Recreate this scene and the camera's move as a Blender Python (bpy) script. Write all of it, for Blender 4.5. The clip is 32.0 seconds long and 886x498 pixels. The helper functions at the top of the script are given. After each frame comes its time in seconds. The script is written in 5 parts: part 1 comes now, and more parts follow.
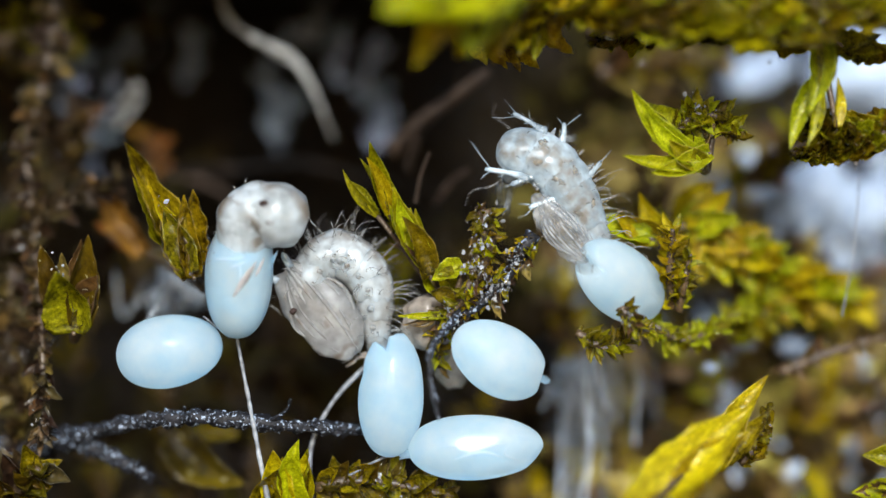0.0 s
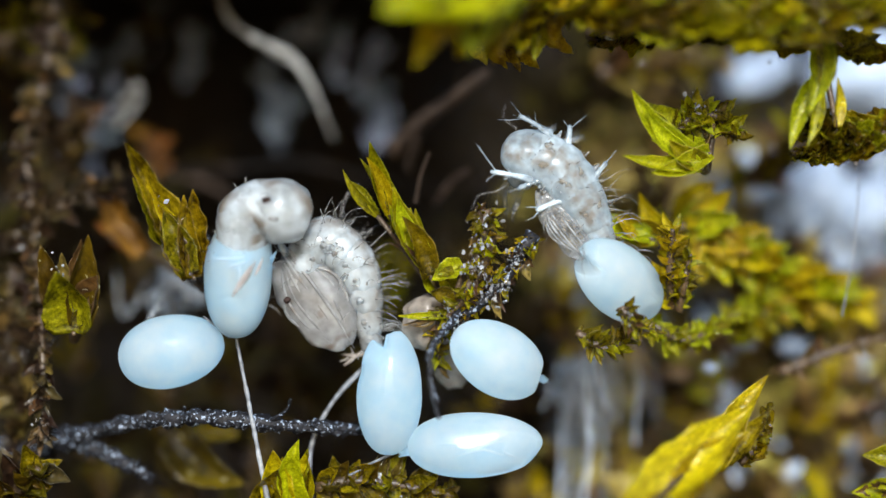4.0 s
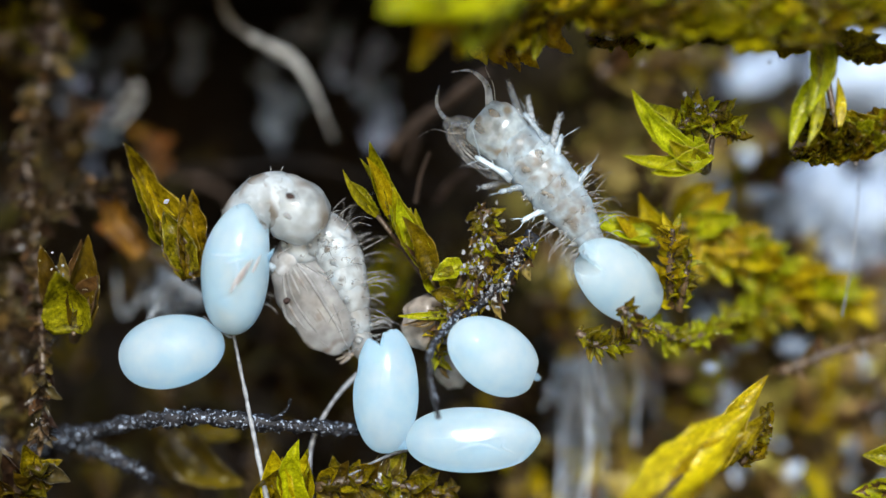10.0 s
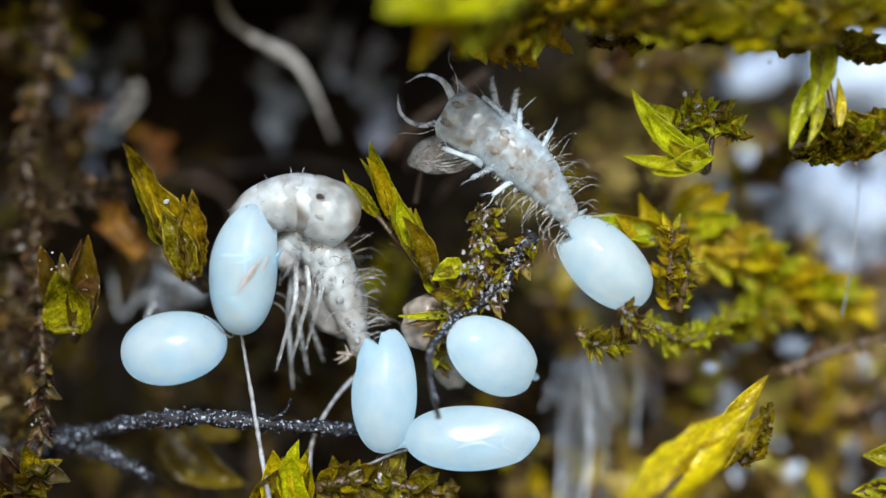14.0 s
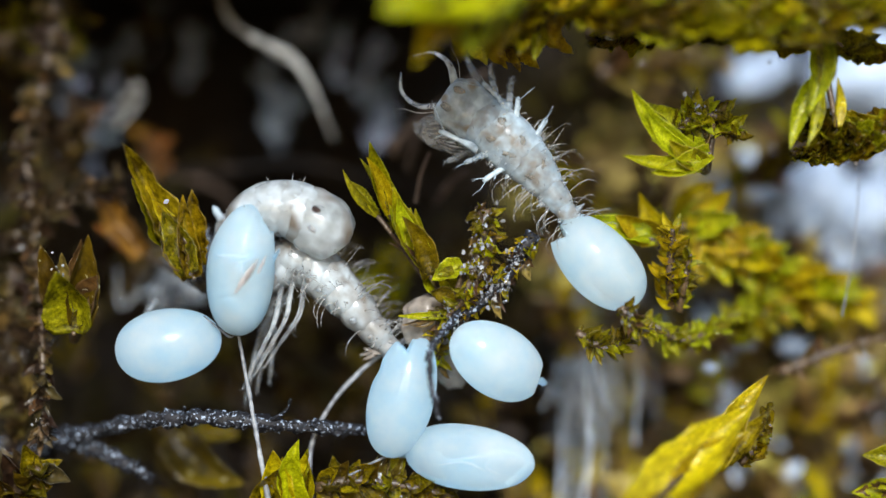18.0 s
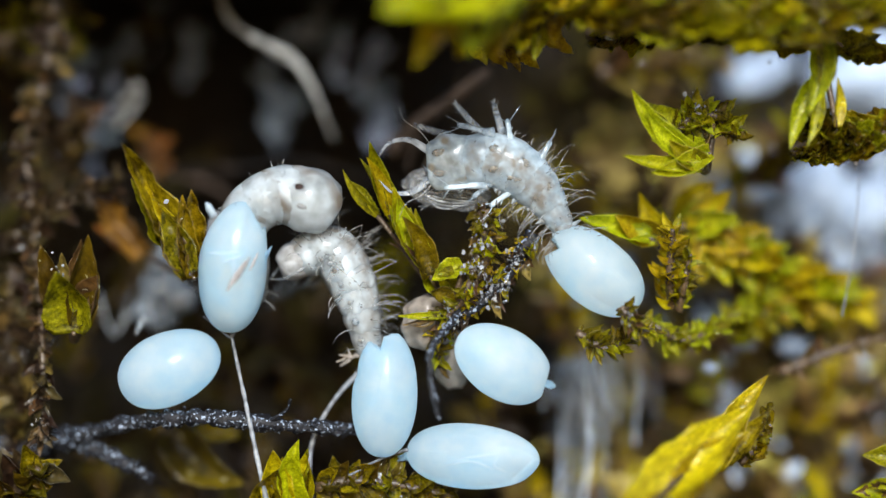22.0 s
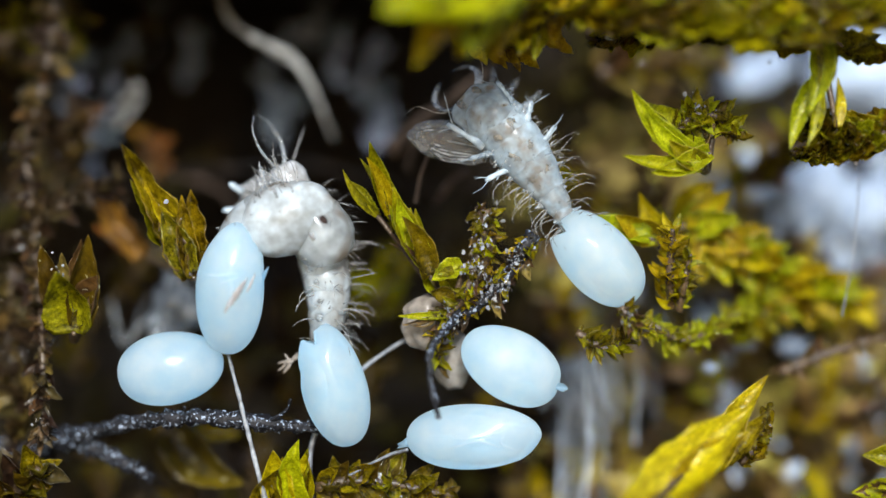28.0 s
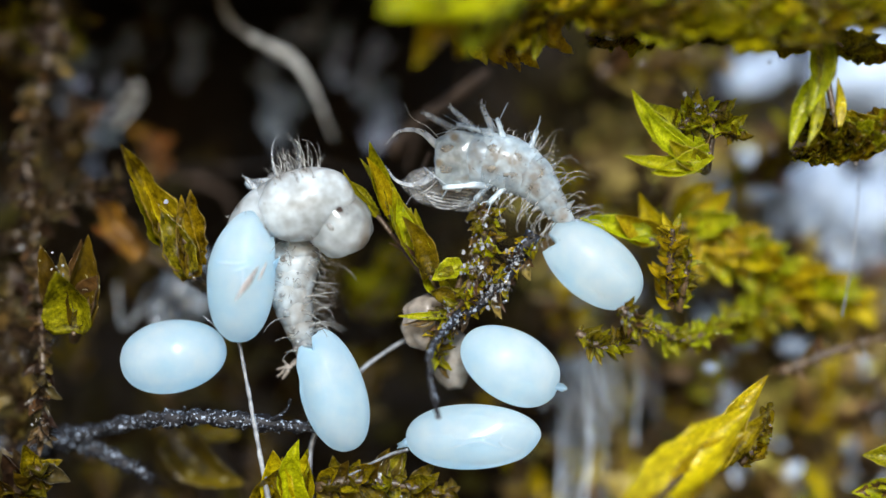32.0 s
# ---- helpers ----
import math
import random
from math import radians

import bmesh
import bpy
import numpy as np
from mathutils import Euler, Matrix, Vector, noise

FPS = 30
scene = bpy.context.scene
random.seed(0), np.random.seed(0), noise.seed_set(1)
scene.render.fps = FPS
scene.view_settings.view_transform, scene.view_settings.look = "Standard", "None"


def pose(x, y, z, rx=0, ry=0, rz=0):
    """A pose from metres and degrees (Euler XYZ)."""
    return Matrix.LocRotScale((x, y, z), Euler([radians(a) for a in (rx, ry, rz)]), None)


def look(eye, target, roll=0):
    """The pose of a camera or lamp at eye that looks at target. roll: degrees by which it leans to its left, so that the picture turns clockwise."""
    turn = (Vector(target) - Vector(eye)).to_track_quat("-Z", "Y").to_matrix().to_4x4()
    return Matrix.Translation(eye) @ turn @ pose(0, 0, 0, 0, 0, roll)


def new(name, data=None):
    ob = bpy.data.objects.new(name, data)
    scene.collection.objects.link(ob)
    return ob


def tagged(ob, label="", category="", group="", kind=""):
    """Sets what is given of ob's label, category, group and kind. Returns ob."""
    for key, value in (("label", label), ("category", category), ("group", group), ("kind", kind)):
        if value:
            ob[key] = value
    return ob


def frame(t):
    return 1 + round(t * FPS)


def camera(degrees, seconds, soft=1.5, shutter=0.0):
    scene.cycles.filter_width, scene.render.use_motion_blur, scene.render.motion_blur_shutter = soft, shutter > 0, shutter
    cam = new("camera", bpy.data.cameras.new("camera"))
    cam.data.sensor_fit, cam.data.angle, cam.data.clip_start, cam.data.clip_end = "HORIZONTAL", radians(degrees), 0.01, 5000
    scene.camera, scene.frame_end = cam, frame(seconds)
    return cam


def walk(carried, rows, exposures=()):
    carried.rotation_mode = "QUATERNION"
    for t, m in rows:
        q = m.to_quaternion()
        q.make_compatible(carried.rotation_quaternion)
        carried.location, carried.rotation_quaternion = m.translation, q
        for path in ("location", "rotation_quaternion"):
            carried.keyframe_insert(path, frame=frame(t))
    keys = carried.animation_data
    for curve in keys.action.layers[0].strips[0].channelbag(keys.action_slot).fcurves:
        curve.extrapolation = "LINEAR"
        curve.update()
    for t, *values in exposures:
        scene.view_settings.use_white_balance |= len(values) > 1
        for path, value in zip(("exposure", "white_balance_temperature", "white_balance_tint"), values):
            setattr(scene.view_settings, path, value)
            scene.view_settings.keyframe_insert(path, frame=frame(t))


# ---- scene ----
# Plan units: U = 5 micrometres, counted right (u) and down (v) from the upper left corner of the plot;
# depth y counts away from the lens, 0 at the eggs. The plot is 1568 units, 7.8 mm, wide.
U = 5e-6
REACH = 4400

cam = camera(20.206, 32.0)
EYE = look((0, -REACH * U, 0), (0, 0, 0))
walk(cam, [(0.0, EYE), (32.0, EYE)])
cam.data.dof.use_dof = True
cam.data.dof.focus_distance = REACH * U
cam.data.dof.aperture_fstop = 54.0

# ---- light ----
SUN_HEIGHT, SUN_SIDE = 27.0, 5.0
world = bpy.data.worlds.new("sky")
scene.world = world
world.use_nodes = True
wn = world.node_tree.nodes
sky = wn.new("ShaderNodeTexSky")
sky.sky_type, sky.sun_disc = "NISHITA", False
sky.sun_elevation, sky.sun_rotation = radians(SUN_HEIGHT), radians(180 + SUN_SIDE)
world.node_tree.links.new(sky.outputs[0], wn["Background"].inputs[0])
wn["Background"].inputs[1].default_value = 0.14
sun = new("sun", bpy.data.lights.new("sun", "SUN"))
sun.data.energy, sun.data.angle, sun.data.color = 3.7, radians(15), (0.935, 0.978, 1.0)
ch, sh = math.cos(radians(SUN_HEIGHT)), math.sin(radians(SUN_HEIGHT))
side = radians(SUN_SIDE)
sun.matrix_world = look((ch * math.sin(side) * 0.05, -ch * math.cos(side) * 0.05, sh * 0.05), (0, 0, 0))
scene.view_settings.exposure = 0.53


# ---- tools ----
def spot(u, v, y=0.0):
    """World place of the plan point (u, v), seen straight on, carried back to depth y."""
    f = (1 + y / REACH) * U
    return Vector(((u - 784) * f, y * U, (441 - v) * f))


def mesh_of(name, verts, faces, smooth=True):
    me = bpy.data.meshes.new(name)
    me.from_pydata([tuple(v) for v in verts], [], faces)
    if smooth:
        me.polygons.foreach_set("use_smooth", [True] * len(me.polygons))
    me.update()
    return me


def part(name, me, material, parent=None, label="", m=None):
    """One mesh object under a thing or a part; m is its pose in the parent's space."""
    ob = new(name, me)
    if material and not me.materials:
        me.materials.append(material)
    if parent:
        ob.parent = parent
    if m is not None:
        ob.matrix_basis = m
    if label:
        ob["label"] = label
    return ob


def thing(name, at, label, category, group="", kind=""):
    ob = new(name)
    ob.empty_display_size = 1e-4
    ob.matrix_basis = Matrix.Translation(at)
    return tagged(ob, label, category, group, kind)


def place(parent):
    """Takes a world matrix into the space of a thing that stands unturned."""
    return Matrix.Translation(-parent.matrix_basis.translation)


def join(pieces):
    verts, faces = [], []
    for v, f in pieces:
        n = len(verts)
        verts += v
        faces += [tuple(i + n for i in g) for g in f]
    return verts, faces


def tube(points, radii, sides=8, rough=0.0, rng=None, flat=1.0):
    """A closed, tapered tube along points."""
    pts = [Vector(p) for p in points]
    verts, faces, n = [], [], len(pts)
    t0 = (pts[1] - pts[0]).normalized()
    nrm = t0.orthogonal().normalized()
    for i, p in enumerate(pts):
        t = (pts[min(i + 1, n - 1)] - pts[max(i - 1, 0)]).normalized()
        nrm = (nrm - t * nrm.dot(t)).normalized()
        b = t.cross(nrm)
        for k in range(sides):
            a = 2 * math.pi * k / sides
            r = radii[i] * (1 + (rng.uniform(-rough, rough) if rng else 0))
            verts.append(p + (nrm * math.cos(a) + b * math.sin(a) * flat) * r)
    for i in range(n - 1):
        for k in range(sides):
            q = (k + 1) % sides
            faces.append((i * sides + k, i * sides + q, (i + 1) * sides + q, (i + 1) * sides + k))
    faces.append(tuple(range(sides - 1, -1, -1)))
    faces.append(tuple((n - 1) * sides + k for k in range(sides)))
    return verts, faces


def curve_through(points, s):
    """Catmull-Rom point and direction at s (0 to 1) along points."""
    p = [Vector(q) for q in points]
    n = len(p) - 1
    x = min(max(s, 0.0), 1.0) * n
    i = min(int(x), n - 1)
    f = x - i
    b, c = p[i], p[i + 1]
    a = p[i - 1] if i else b * 2 - c
    d = p[i + 2] if i + 2 <= n else c * 2 - b
    at = 0.5 * (2 * b + (c - a) * f + (2 * a - 5 * b + 4 * c - d) * f * f + (3 * b - a - 3 * c + d) * f ** 3)
    way = 0.5 * ((c - a) + 2 * (2 * a - 5 * b + 4 * c - d) * f + 3 * (3 * b - a - 3 * c + d) * f * f)
    return at, way.normalized()


def along(points, count):
    return [curve_through(points, i / (count - 1))[0] for i in range(count)]


def blob(rx, ry, rz, rings=8, sides=12, lump=0.0, seed=0, power=1.0):
    """A closed lumpy ellipsoid about the origin, long axis x."""
    verts, faces = [], []
    verts.append(Vector((-rx, 0, 0)))
    for i in range(1, rings):
        a = math.pi * i / rings
        for k in range(sides):
            b = 2 * math.pi * k / sides
            d = Vector((-math.cos(a), math.sin(a) ** power * math.cos(b), math.sin(a) ** power * math.sin(b)))
            if lump:
                d *= 1 + lump * noise.noise(d * 2.2 + Vector((seed * 7.1, seed, 3)))
            verts.append(Vector((d.x * rx, d.y * ry, d.z * rz)))
    verts.append(Vector((rx, 0, 0)))
    last = len(verts) - 1
    for k in range(sides):
        q = (k + 1) % sides
        faces.append((0, 1 + q, 1 + k))
        for i in range(rings - 2):
            a = 1 + i * sides
            faces.append((a + k, a + q, a + sides + q, a + sides + k))
        faces.append((last - sides + k, last - sides + q, last))
    return verts, faces


# ---- materials ----
def material(name, low, high, rough=0.6, scale=2e4, bump=0.3, coat=0.0, metal=0.0, spec=0.5,
             through_light=None, sss=0.0, sss_size=0.0, clear=0.0, vary=0.0, fleck=None, island=False, edge=(0.36, 0.64), relief=None, cells=0.0, glass=0.0, gloss=0.12, back=None, detail=5.0):
    """A two-scale procedural surface: low and high base colours mixed by noise, fine relief and, where asked,
    gloss coat, light passing through (leaves), scattering (flesh), clearness (skin of legs) and flecks."""
    mat = bpy.data.materials.new(name)
    mat.use_nodes = True
    nt = mat.node_tree
    N, L = nt.nodes, nt.links
    bsdf, out = N["Principled BSDF"], N["Material Output"]
    geo = N.new("ShaderNodeTexCoord")
    big, fine = N.new("ShaderNodeTexNoise"), N.new("ShaderNodeTexNoise")
    info = N.new("ShaderNodeObjectInfo")
    shift = N.new("ShaderNodeVectorMath")
    shift.operation = "MULTIPLY_ADD"
    shift.inputs[1].default_value = (1, 1, 1)
    comb = N.new("ShaderNodeCombineXYZ")
    L.new(geo.outputs["Object"], shift.inputs[0])
    L.new(comb.outputs[0], shift.inputs[2])
    for k in range(3):
        L.new(info.outputs["Random"], comb.inputs[k])
    for tex, s, d in ((big, scale * 0.18, 3.0), (fine, scale, detail)):
        tex.inputs["Scale"].default_value, tex.inputs["Detail"].default_value = s, d
        L.new(shift.outputs[0], tex.inputs["Vector"])
    mixn = N.new("ShaderNodeMath")
    mixn.operation = "MULTIPLY_ADD"
    mixn.inputs[1].default_value = 0.45
    half = N.new("ShaderNodeMath")
    half.operation = "MULTIPLY"
    half.inputs[1].default_value = 0.55
    L.new(big.outputs["Fac"], half.inputs[0])
    L.new(fine.outputs["Fac"], mixn.inputs[0])
    L.new(half.outputs[0], mixn.inputs[2])
    ramp = N.new("ShaderNodeValToRGB")
    ramp.color_ramp.elements[0].position, ramp.color_ramp.elements[1].position = edge
    ramp.color_ramp.elements[0].color, ramp.color_ramp.elements[1].color = (*low, 1), (*high, 1)
    L.new(mixn.outputs[0], ramp.inputs[0])
    colour = ramp.outputs[0]
    if vary:
        hsv = N.new("ShaderNodeHueSaturation")
        span = N.new("ShaderNodeMapRange")
        span.inputs["To Min"].default_value, span.inputs["To Max"].default_value = 1 - vary, 1 + vary
        hue = N.new("ShaderNodeMapRange")
        hue.inputs["To Min"].default_value, hue.inputs["To Max"].default_value = 0.5 - vary * 0.06, 0.5 + vary * 0.06
        if island:
            isl = N.new("ShaderNodeNewGeometry")
            source = isl.outputs["Random Per Island"]
        else:
            source = info.outputs["Random"]
        L.new(source, span.inputs["Value"])
        L.new(source, hue.inputs["Value"])
        L.new(span.outputs[0], hsv.inputs["Value"])
        L.new(hue.outputs[0], hsv.inputs["Hue"])
        L.new(colour, hsv.inputs["Color"])
        colour = hsv.outputs[0]
    if cells:
        vor = N.new("ShaderNodeTexVoronoi")
        vor.inputs["Scale"].default_value = cells
        L.new(shift.outputs[0], vor.inputs["Vector"])
        dim = N.new("ShaderNodeMapRange")
        dim.inputs["From Max"].default_value = 0.7
        dim.inputs["To Min"].default_value, dim.inputs["To Max"].default_value = 1.15, 0.7
        L.new(vor.outputs["Distance"], dim.inputs["Value"])
        mul = N.new("ShaderNodeMix")
        mul.data_type, mul.blend_type = "RGBA", "MULTIPLY"
        mul.inputs["Factor"].default_value = 1.0
        L.new(colour, mul.inputs["A"])
        L.new(dim.outputs[0], mul.inputs["B"])
        colour = mul.outputs["Result"]
    # Spots of a second tint; the pale ones on moss and twig paint sparkles.
    if fleck:
        tint, size, level, *soft = fleck
        spots = N.new("ShaderNodeTexNoise")
        spots.inputs["Scale"].default_value, spots.inputs["Detail"].default_value = size, 1.0
        L.new(shift.outputs[0], spots.inputs["Vector"])
        cut = N.new("ShaderNodeMapRange")
        cut.inputs["From Min"].default_value, cut.inputs["From Max"].default_value = level, level + (soft[0] if soft else 0.06)
        L.new(spots.outputs["Fac"], cut.inputs["Value"])
        mx = N.new("ShaderNodeMix")
        mx.data_type = "RGBA"
        mx.inputs["B"].default_value = (*tint, 1)
        L.new(cut.outputs[0], mx.inputs["Factor"])
        L.new(colour, mx.inputs["A"])
        colour = mx.outputs["Result"]
    if back:
        tint, reach, size = back
        sep, flank, patch = N.new("ShaderNodeSeparateXYZ"), N.new("ShaderNodeMath"), N.new("ShaderNodeTexNoise")
        L.new(geo.outputs["Object"], sep.inputs[0])
        flank.operation = "ABSOLUTE"
        L.new(sep.outputs["Y"], flank.inputs[0])
        near, blot, both, mx = N.new("ShaderNodeMapRange"), N.new("ShaderNodeMapRange"), N.new("ShaderNodeMath"), N.new("ShaderNodeMix")
        near.inputs["From Min"].default_value, near.inputs["From Max"].default_value = reach * U * 1.2, reach * U * 0.5
        L.new(flank.outputs[0], near.inputs["Value"])
        patch.inputs["Scale"].default_value = size
        L.new(shift.outputs[0], patch.inputs["Vector"])
        blot.inputs["From Min"].default_value, blot.inputs["From Max"].default_value = 0.34, 0.68
        L.new(patch.outputs["Fac"], blot.inputs["Value"])
        both.operation = "MULTIPLY"
        L.new(near.outputs[0], both.inputs[0])
        L.new(blot.outputs[0], both.inputs[1])
        mx.data_type = "RGBA"
        mx.inputs["B"].default_value = (*tint, 1)
        L.new(both.outputs[0], mx.inputs["Factor"])
        L.new(colour, mx.inputs["A"])
        colour = mx.outputs["Result"]
    L.new(colour, bsdf.inputs["Base Color"])
    bsdf.inputs["Roughness"].default_value = rough
    bsdf.inputs["Metallic"].default_value = metal
    bsdf.inputs["Specular IOR Level"].default_value = spec
    bsdf.inputs["Coat Weight"].default_value = coat
    bsdf.inputs["Coat Roughness"].default_value = gloss
    bsdf.inputs["Transmission Weight"].default_value = glass
    bsdf.inputs["IOR"].default_value = 1.33 if glass else 1.45
    if sss:
        bsdf.inputs["Subsurface Weight"].default_value = sss
        bsdf.inputs["Subsurface Radius"].default_value = (1.0, 0.95, 0.9)
        bsdf.inputs["Subsurface Scale"].default_value = sss_size
    if clear:
        film = N.new("ShaderNodeMapRange")
        film.inputs["From Min"].default_value, film.inputs["From Max"].default_value = 0.34, 0.66
        film.inputs["To Min"].default_value, film.inputs["To Max"].default_value = max(0.1, 1 - clear * 1.6), 1 - clear * 0.35
        L.new(mixn.outputs[0], film.inputs["Value"])
        L.new(film.outputs[0], bsdf.inputs["Alpha"])
    if bump:
        bp = N.new("ShaderNodeBump")
        bp.inputs["Strength"].default_value, bp.inputs["Distance"].default_value = bump, relief or 0.35 / scale
        L.new(fine.outputs["Fac"], bp.inputs["Height"])
        L.new(bp.outputs[0], bsdf.inputs["Normal"])
        L.new(bp.outputs[0], bsdf.inputs["Coat Normal"])
    if through_light:
        tr = N.new("ShaderNodeBsdfTranslucent")
        L.new(colour, tr.inputs["Color"])
        mix = N.new("ShaderNodeMixShader")
        mix.inputs[0].default_value = through_light
        L.new(bsdf.outputs[0], mix.inputs[1])
        L.new(tr.outputs[0], mix.inputs[2])
        L.new(mix.outputs[0], out.inputs["Surface"])
    return mat


# Humus, darkened so its colour also holds the hollow's shade; bluish flecks paint glints.
SOIL = material("shade_darkened_humus", (0.004, 0.003, 0.002), (0.026, 0.018, 0.010), 0.85, 9e3, 0.6, spec=0.15, fleck=((0.06, 0.07, 0.09), 6e3, 0.64))
STONE = material("pale_quartz", (0.16, 0.20, 0.27), (0.44, 0.53, 0.66), 0.5, 2.2e3, 0.4, edge=(0.40, 0.60))
LEAF = material("moss_leaf", (0.15, 0.14, 0.002), (0.66, 0.61, 0.006), 0.24, 15, 0.9, coat=0.8, gloss=0.06, through_light=0.55, vary=0.3, edge=(0.36, 0.62), relief=1.8e-5, cells=40)
LIME = material("fresh_moss_leaf", (0.25, 0.295, 0.003), (0.80, 0.82, 0.012), 0.24, 15, 0.9, coat=0.8, gloss=0.06, through_light=0.6, vary=0.15, edge=(0.34, 0.60), relief=1.8e-5, cells=40)
OLIVE = material("old_moss_leaf", (0.075, 0.06, 0.002), (0.44, 0.36, 0.006), 0.24, 15, 0.9, coat=0.8, gloss=0.06, through_light=0.5, vary=0.4, edge=(0.40, 0.62), relief=1.8e-5, cells=40)
# Darker copy of OLIVE, with shade put into the leaf colour.
DULL = material("old_moss_leaf_shaded", (0.05, 0.032, 0.002), (0.22, 0.155, 0.004), 0.36, 9, 0.9, coat=0.5, through_light=0.45, vary=0.4, edge=(0.38, 0.62), relief=5e-6, cells=60, fleck=((0.42, 0.38, 0.22), 9, 0.68))
GOLD = material("yellowed_moss_leaf", (0.34, 0.225, 0.002), (0.88, 0.71, 0.008), 0.26, 14, 0.9, coat=0.7, gloss=0.08, through_light=0.55, vary=0.2, edge=(0.36, 0.62), relief=1.8e-5, cells=40)
BROWN = material("dead_moss_leaf", (0.035, 0.020, 0.005), (0.25, 0.15, 0.035), 0.42, 7, 1.0, coat=0.35, through_light=0.3, vary=0.5, fleck=((0.42, 0.36, 0.26), 8, 0.72), relief=6e-6)
STEM = material("moss_stem", (0.018, 0.011, 0.006), (0.11, 0.066, 0.03), 0.45, 4e4, 1.0, coat=0.4, fleck=((0.30, 0.26, 0.21), 3e4, 0.68))
FARMOSS = material("moss_behind", (0.11, 0.065, 0.02), (0.52, 0.36, 0.10), 0.5, 2e4, 0.3, coat=0.2, through_light=0.3, vary=0.85, island=True)
# Pale blue tint for grit that stands in for blurred highlights.
QUARTZ = material("bright_spot_grit", (0.22, 0.28, 0.36), (0.52, 0.61, 0.74), 0.35, 4e3, 0.3, coat=0.5)
# Dead moss with the hollow's shade in its colour, far darker than FARMOSS.
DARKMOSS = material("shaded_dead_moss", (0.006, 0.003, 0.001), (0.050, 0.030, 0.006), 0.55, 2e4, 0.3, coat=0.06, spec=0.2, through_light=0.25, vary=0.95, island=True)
# Darker copy of the BROWN leaf colour.
DEAD = material("darker_dead_moss_leaf", (0.010, 0.006, 0.003), (0.070, 0.042, 0.015), 0.42, 7, 1.0, coat=0.3, spec=0.3, through_light=0.2, vary=0.6, fleck=((0.24, 0.20, 0.16), 8, 0.72), relief=6e-6)
# Bluish flecks put the crust's sparkles into its colour.
CRUST = material("crusty_twig", (0.002, 0.002, 0.003), (0.022, 0.022, 0.027), 0.55, 4.5e4, 1.0, coat=0.1, spec=0.25, fleck=((0.30, 0.36, 0.46), 3.2e4, 0.58, 0.12), relief=9e-6)
ROOT = material("pale_root", (0.06, 0.052, 0.04), (0.46, 0.46, 0.44), 0.5, 6e3, 0.5, edge=(0.40, 0.60))
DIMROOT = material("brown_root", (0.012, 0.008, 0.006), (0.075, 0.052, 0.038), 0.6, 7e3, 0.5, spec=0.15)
# Darker copy of DIMROOT that holds the hollow's shade in its colour.
DARKROOT = material("shaded_brown_root", (0.003, 0.002, 0.0015), (0.05, 0.034, 0.025), 0.6, 4e3, 0.5, edge=(0.44, 0.62), spec=0.1)
ORANGE = material("orange_dead_leaf", (0.08, 0.03, 0.004), (0.42, 0.19, 0.025), 0.4, 8, 0.8, coat=0.5, through_light=0.4, vary=0.3, relief=5e-6)
HONEY = material("golden_brown_leaf", (0.075, 0.045, 0.001), (0.48, 0.34, 0.006), 0.24, 15, 0.9, coat=0.8, gloss=0.06, through_light=0.5, vary=0.25, edge=(0.40, 0.62), relief=1.8e-5, cells=40, fleck=((0.42, 0.38, 0.22), 11, 0.72))
DEEPROOT = material("grey_root", (0.02, 0.025, 0.035), (0.18, 0.21, 0.27), 0.6, 6e3, 0.5, edge=(0.42, 0.60))
DEEPLEAF = material("grey_patch_leaf", (0.015, 0.019, 0.028), (0.34, 0.40, 0.50), 0.5, 5, 0.5, coat=0.4, vary=0.8, relief=5e-6)
FIBRE = material("white_fibre", (0.26, 0.31, 0.38), (0.76, 0.84, 0.92), 0.3, 5e3, 0.3, clear=0.5, coat=0.6, edge=(0.42, 0.6))
GRAIN = material("mineral_grain", (0.14, 0.14, 0.14), (0.50, 0.51, 0.52), 0.12, 3e4, 0.2, coat=1.0, gloss=0.04, clear=0.25)
SHELL = material("egg_shell", (0.61, 0.835, 0.98), (0.855, 0.962, 1.0), 0.36, 4e3, 0.05, coat=0.8, spec=0.25, sss=1.0, sss_size=9e-4, gloss=0.05, through_light=0.72, edge=(0.38, 0.62))
# Whiter than SHELL, so folds carry crease highlights in their colour.
RIDGE = material("shell_fold_highlight", (0.76, 0.90, 0.985), (0.84, 0.945, 0.995), 0.3, 2e4, 0.0, coat=0.3, through_light=0.6, sss=0.6, sss_size=3e-4)
THREAD = material("silk_stalk", (0.05, 0.05, 0.055), (0.42, 0.45, 0.49), 0.3, 1.6e4, 0.9, coat=0.6, relief=5e-6)
SKIN = material("larva_skin", (0.40, 0.49, 0.56), (0.70, 0.81, 0.88), 0.40, 1.1e4, 0.2, detail=2.0, coat=0.3, spec=0.3, clear=0.3, sss=1.0, sss_size=1.2e-4, gloss=0.15, through_light=0.35, relief=5e-6, edge=(0.36, 0.62),
                back=((0.36, 0.33, 0.29), 34, 9e3))
MILK = material("milky_skin", (0.46, 0.48, 0.475), (0.78, 0.84, 0.87), 0.2, 0.6e4, 0.10, detail=2.0, coat=0.9, sss=1.0, sss_size=3e-4, gloss=0.06, clear=0.38, edge=(0.36, 0.62), through_light=0.35, relief=4e-6,
                fleck=((0.28, 0.23, 0.18), 3.2e3, 0.50, 0.16))
